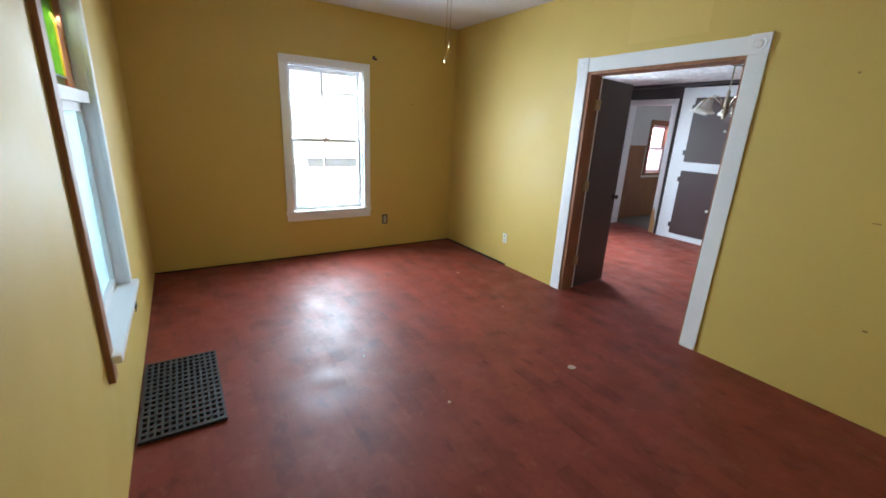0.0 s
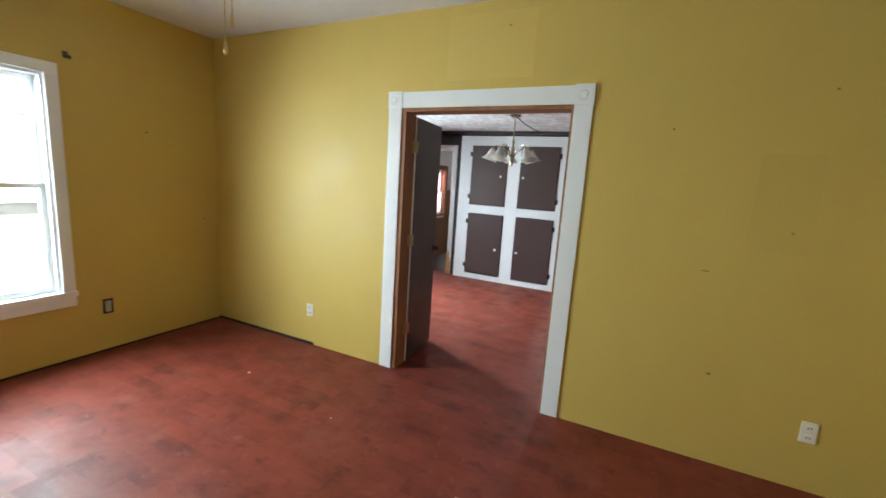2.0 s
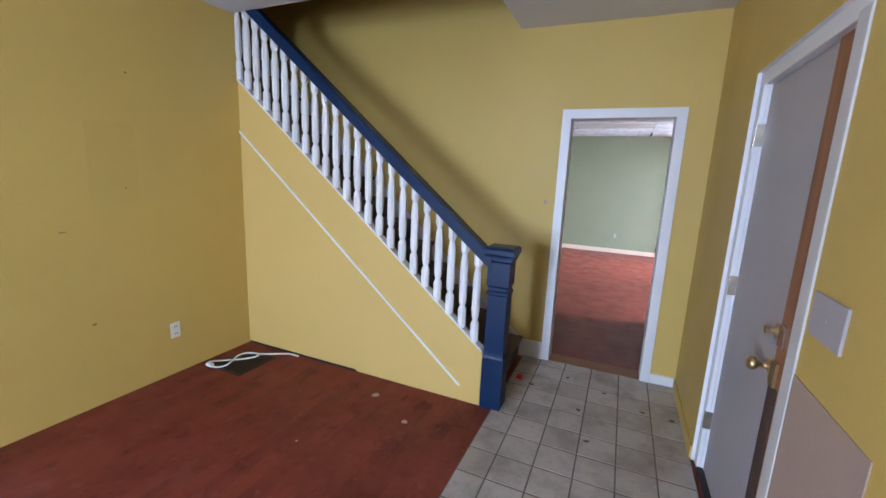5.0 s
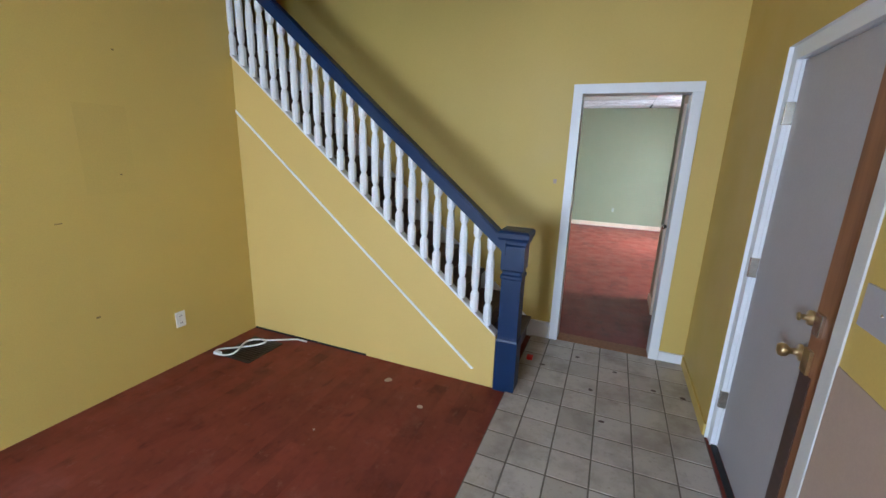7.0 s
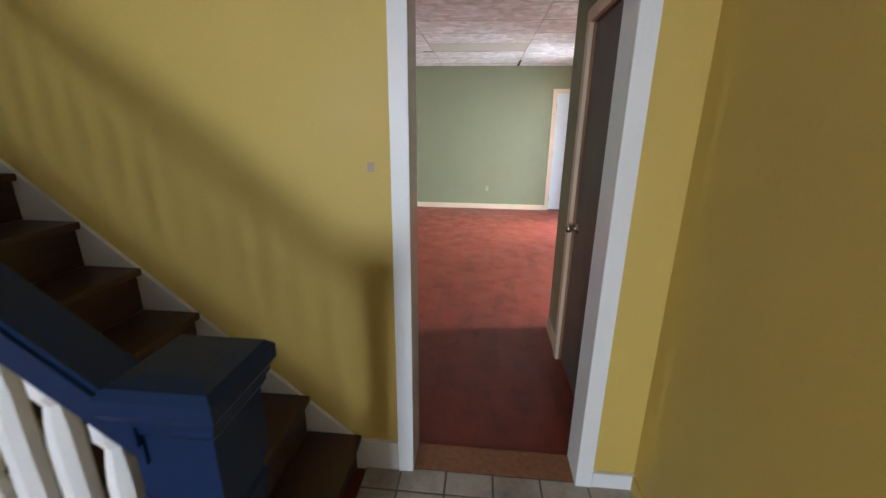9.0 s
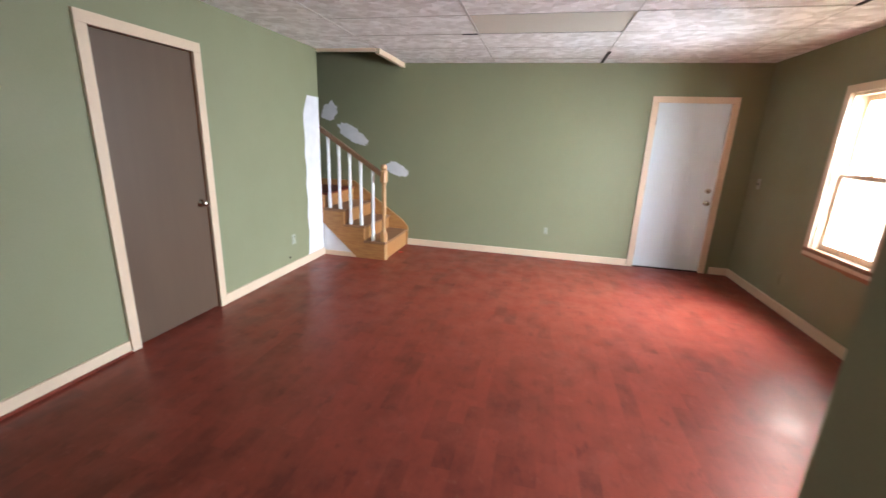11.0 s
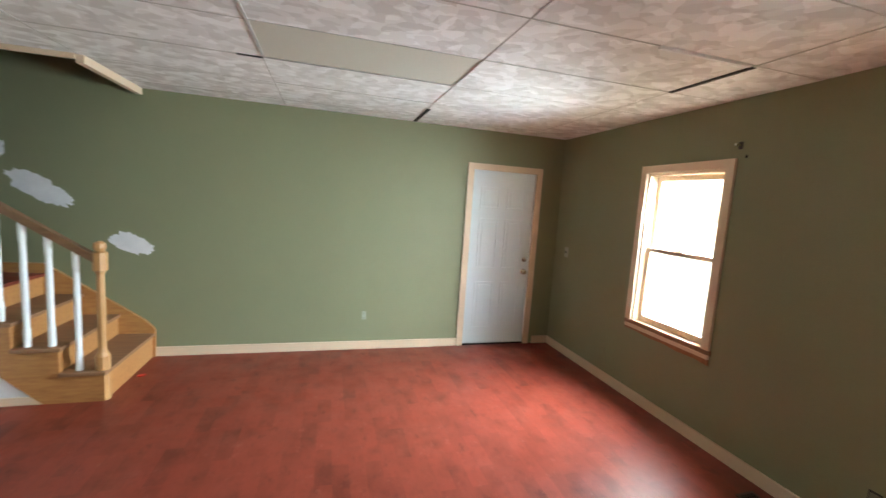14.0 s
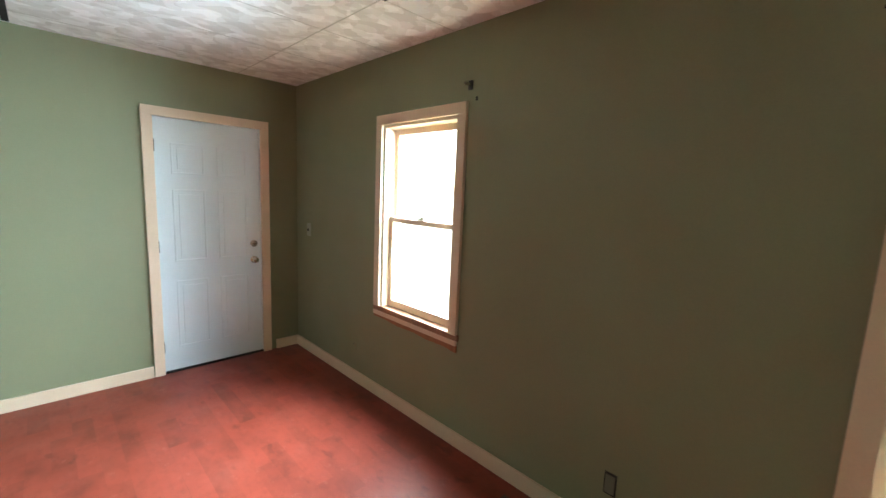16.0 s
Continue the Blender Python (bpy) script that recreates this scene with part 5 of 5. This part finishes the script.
switch("light_switch", "y", BX1, -1, -3.02, 1.216, "ivory light switch on the green wall")
switch("light_switch", "y", BX0, 1, -7.15, 1.173, "ivory light switch beside the entry door")
outlet("wall_outlet", "x", BY0, 1, 1.26, 0.375, "small yellowed outlet on the green wall", (DIM_PLATE, BLACK), wide=0.045, high=0.09)
outlet("wall_outlet", "y", BX1, -1, -5.835, 0.352, "yellowed outlet near the pine stairs", (DIM_PLATE, BLACK))
ob = thing("uncovered_outlet", (BX0, -4.245, 0.358), "outlet with its cover missing below the windows", "outlet")
part("box", bx(BX0 - 0.002, BX0 + 0.004, -4.27, -4.215, 0.245, 0.35), BLACK, ob)
part("socket", bx(BX0 + 0.004, BX0 + 0.010, -4.264, -4.221, 0.254, 0.341, bevel=0.003), paint("grimy_socket_plastic", (0.17, 0.165, 0.12), 0.5, 0.1, 20.0), ob)
pp = thing("painted_cover_plate", (BX0, -6.365, 0.31), "outlet cover painted over in wall green", "wall plate")
part("plate", bx(BX0, BX0 + 0.006, -6.4, -6.33, 0.255, 0.365, bevel=0.002), GREEN, pp)
part("screw", lathe(bmesh.new(), [(0.004, 0), (0.003, 0.002)], 10, facing(BX0 + 0.006, -6.365, 0.31, 0)), DARK_METAL, pp)
br = thing("curtain_bracket", (BX0, -5.28, 2.22), "small metal curtain rod bracket", "bracket")
part("plate", bx(BX0, BX0 + 0.006, -5.23, -5.20, 2.14, 2.19, bevel=0.002), DARK_METAL, br)
part("prong", bx(BX0 + 0.006, BX0 + 0.05, -5.222, -5.208, 2.16, 2.175, bevel=0.002), NICKEL, br)
rg = thing("floor_register", (-0.83, -4.6, 0), "brown metal floor register by the wall", "floor vent")
part("frame", box(box(box(bx(-0.90, -0.76, -4.73, -4.717, 0.0, 0.007), -0.90, -0.76, -4.413, -4.40, 0.0, 0.007), -0.90, -0.887, -4.717, -4.413, 0.0, 0.007), -0.773, -0.76, -4.717, -4.413, 0.0, 0.007), STEP_DARK, rg)
part("well", bx(-0.887, -0.773, -4.717, -4.413, 0.0005, 0.002), BLACK_GAP, rg)
for k in range(14):
    y = -4.71 + k * 0.0222
    part("slat", bx(-0.887, -0.773, y, y + 0.009, 0.002, 0.006), DARK_METAL, rg)
# broken stool edge under the small window
solid("broken_stool_trim", prism(bmesh.new(), [(-6.082, 0.645), (-5.224, 0.645), (-5.224, 0.60), (-5.33, 0.613), (-5.5, 0.607), (-5.62, 0.619), (-5.8, 0.613), (-5.95, 0.627), (-6.082, 0.625)], "x", BX0, BX0 + 0.012), BARE, "splintered bare wood under the window", "trim", kind="structure")

# sign taped in the upper sash, seen from behind
sg = thing("for_sale_sign", (BX0 - 0.07, -3.155, 1.387), "translucent for sale sign taped inside the window, reversed", "sign")
SX = BX0 - 0.078
part("sheet", bx(SX - 0.003, SX, -3.43, -2.84, 1.392, 1.822), SIGN_SKIN, sg, "pinkish translucent sheet")


def sign_text(words, y, z, size, mat, name, bold=0.0, wide=1.2):
    """Lettering that reads from the street, so it is reversed from the room."""
    c = bpy.data.curves.new(name, 'FONT')
    c.body, c.size, c.extrude, c.offset = words, size, 0.0006, bold
    c.align_x, c.align_y = 'CENTER', 'CENTER'
    o = bpy.data.objects.new(name, c)
    me = bpy.data.meshes.new_from_object(o)
    bpy.data.objects.remove(o)
    # from the street (looking east) the words run from north to south
    turn = Matrix(((0, 0, -1, SX + 0.0022), (-1, 0, 0, y), (0, 1, 0, z), (0, 0, 0, 1)))
    me.transform(turn @ Matrix.Diagonal((wide, 1, 1, 1)))
    bm = bmesh.new()
    bm.from_mesh(me)
    bpy.data.meshes.remove(me)
    return part(name, bm, mat, sg)




def cut_band():
    """Grey band with the words cut out, so that the pale sheet shows through them."""
    letters = sign_text("FOR SALE", -3.13, 1.472, 0.078, SIGN_PALE, "lettering", 0.001, 1.5)
    k = Matrix.Diagonal((20, 1, 1, 1))
    mid = sum(v.co.x for v in letters.data.vertices) / len(letters.data.vertices)
    letters.data.transform(Matrix.Translation((mid, 0, 0)) @ k @ Matrix.Translation((-mid, 0, 0)))
    band = part("band", bx(SX + 0.0003, SX + 0.0023, -3.43, -2.84, 1.434, 1.510), SIGN_BAND, sg, "grey band with pale words")
    md = band.modifiers.new("cut", 'BOOLEAN')
    md.operation, md.object, md.use_self = 'DIFFERENCE', letters, True
    bpy.context.view_layer.update()
    dg = bpy.context.evaluated_depsgraph_get()
    me = bpy.data.meshes.new_from_object(band.evaluated_get(dg))
    band.modifiers.clear()
    band.data = me
    bpy.data.objects.remove(letters)


cut_band()
sign_text("HUD Home", -3.12, 1.785, 0.066, SIGN_GREY, "lettering")
sign_text("REAL ESTATE", -3.155, 1.572, 0.05, SIGN_GREY, "lettering")
for y, hgt, n in ((-3.355, 0.062, 5), (-3.12, 0.075, 5), (-2.88, 0.075, 1)):
    for k in range(n):
        p = y + k * 0.040
        h2 = hgt * (1.15 if k == n - 1 else 1.0)
        part("script_bar", prism(bmesh.new(), [(p, 1.627), (p + 0.036, 1.627), (p + 0.026, 1.627 + h2), (p - 0.010, 1.627 + h2)], "x", SX + 0.0015, SX + 0.0025), SIGN_RED, sg)
part("number_bar", bx(SX + 0.0025, SX + 0.003, -3.33, -2.905, 1.402, 1.424), SIGN_PALE, sg)
hs = prism(bmesh.new(), [(-3.41, 1.752), (-3.41, 1.785), (-3.37, 1.81), (-3.33, 1.785), (-3.33, 1.752), (-3.338, 1.752), (-3.338, 1.781), (-3.37, 1.8), (-3.402, 1.781), (-3.402, 1.752)], "x", SX + 0.0015, SX + 0.0025)
part("house_outline", hs, SIGN_GREY, sg)
for y, z, wd in ((-3.41, 1.817, 0.05), (-3.405, 1.392, 0.04), (-2.855, 1.392, 0.04)):
    part("tape", bx(SX + 0.001, SX + 0.003, y - wd / 2, y + wd / 2, z - 0.012, z + 0.012), RED_TAPE, sg, "red tape")
part("tape", bx(BX0 - 0.046, BX0 - 0.018, -3.467, -3.443, 1.592, 1.642), RED_TAPE, sg, "red tape on the jamb")

# ---------------------------------------------------------------- outdoors
GRASS = paint("pale_winter_grass", (0.30, 0.31, 0.22), 0.9, 0.2, 0.6, 0.2)
GRAVEL = paint("pale_gravel", (0.55, 0.55, 0.54), 0.9, 0.1, 1.0, 0.2)
ASPHALT = paint("grey_asphalt", (0.13, 0.14, 0.15), 0.85, 0.15, 1.5, 0.2)
SIDING = paint("white_vinyl_siding", (0.78, 0.79, 0.80), 0.5)
FOOT_DARK = paint("dark_house_foot", (0.05, 0.055, 0.06), 0.7)
ROOF = paint("grey_shingle_roof", (0.14, 0.135, 0.13), 0.9, 0.2, 3.0)
solid("ground", bx(-400, 400, -400, 400, -1.2, -0.72), GRASS, "pale overgrown lawn", "ground", kind="structure")
solid("gravel_yard", bx(-8, 20, 5.3, 16.6, -0.74, -0.70), GRAVEL, "pale gravel yard", "ground", kind="structure")
solid("road", bx(-60, 80, 17.0, 18.4, -0.74, -0.705), ASPHALT, "narrow grey asphalt lane", "road", kind="structure")
hz = thing("neighbour_house", (6.0, 22.3, -0.72), "white sided house with a dark band at its foot and a window", "house")
part("wall", bx(-4.0, 18.0, 22.3, 28.0, -0.25, 3.0), SIDING, hz)
# dark band below the siding
part("skirting", bx(-3.9, 17.9, 22.35, 27.9, -0.73, -0.25), FOOT_DARK, hz)
for k in range(16):
    part("siding_board", bx(-4.0, 18.0, 22.275, 22.3, -0.25 + k * 0.2, -0.25 + k * 0.2 + 0.012), SIDING, hz)
part("roof", prism(bmesh.new(), [(21.8, 3.0), (25.15, 4.9), (28.5, 3.0)], "x", -4.4, 18.4), ROOF, hz)
wn_ = part("window", bx(5.86, 6.28, 22.25, 22.3, 1.12, 2.30), ASPHALT, hz, "dark window")
part("window_frame", box(box(bx(5.79, 5.86, 22.24, 22.3, 1.05, 2.37), 6.28, 6.35, 22.24, 22.3, 1.05, 2.37), 5.86, 6.28, 22.24, 22.3, 2.30, 2.37), SIDING, wn_)
part("step", box(bx(5.6, 6.4, 21.4, 22.3, -0.73, -0.50), 5.6, 6.4, 21.7, 22.3, -0.50, -0.30), SIDING, hz, "white entry steps")
solid("house_roof_cover", bx(-1.4, 12.5, -7.8, 5.5, 5.5, 5.7), ROOF, "grey roof over the rooms", "roof", kind="structure")

# ---------------------------------------------------------------- hall floor tiles
tl = thing("hall_tile_floor", (1.2, 0.0, 0), "pale square ceramic floor tiles with dark grout", "tile floor", kind="structure")
part("grout_bed", bx(AX0 + 0.001, 1.838, AY0 + 0.001, 1.39, 0.0005, 0.0085), GROUT, tl)
tm = {}
xs = [AX0 + 0.002, 0.85, 1.055, 1.262, 1.470, 1.674, 1.837]
ys = [AY0 + 0.002] + [-1.114 + 0.2085 * k for k in range(13)]
rnd = random.Random(5)
for p, q in zip(xs, xs[1:]):
    for s, e in zip(ys, ys[1:]):
        wd, hg = round(q - p - 0.009, 4), round(e - s - 0.011, 4)
        if (wd, hg) not in tm:
            tm[(wd, hg)] = mesh_of("tile", bx(-wd / 2, wd / 2, -hg / 2, hg / 2, 0.0, 0.008, bevel=0.002), TILE)
        o = new("tile", tm[(wd, hg)])
        o.parent = tl
        o.location = ((p + q) / 2 - 1.2, (s + e) / 2, 0.003 + rnd.uniform(0, 0.001))
for x, y in ((1.425, -0.985), (1.15, -0.868), (1.30, -0.55), (1.22, -0.22), (0.722, -0.71), (0.90, -0.724), (1.663, -0.747)):
    bm = prism(bmesh.new(), [(x + 0.022 * math.cos(q * math.pi / 4) * rnd.uniform(0.5, 1.1), y + 0.014 * math.sin(q * math.pi / 4) * rnd.uniform(0.6, 1.1)) for q in range(8)], "z", 0.0105, 0.014)
    solid("debris_flake", bm, STEP_DARK, "small dark scrap on the tiles", "debris", group="scraps on the tiles")
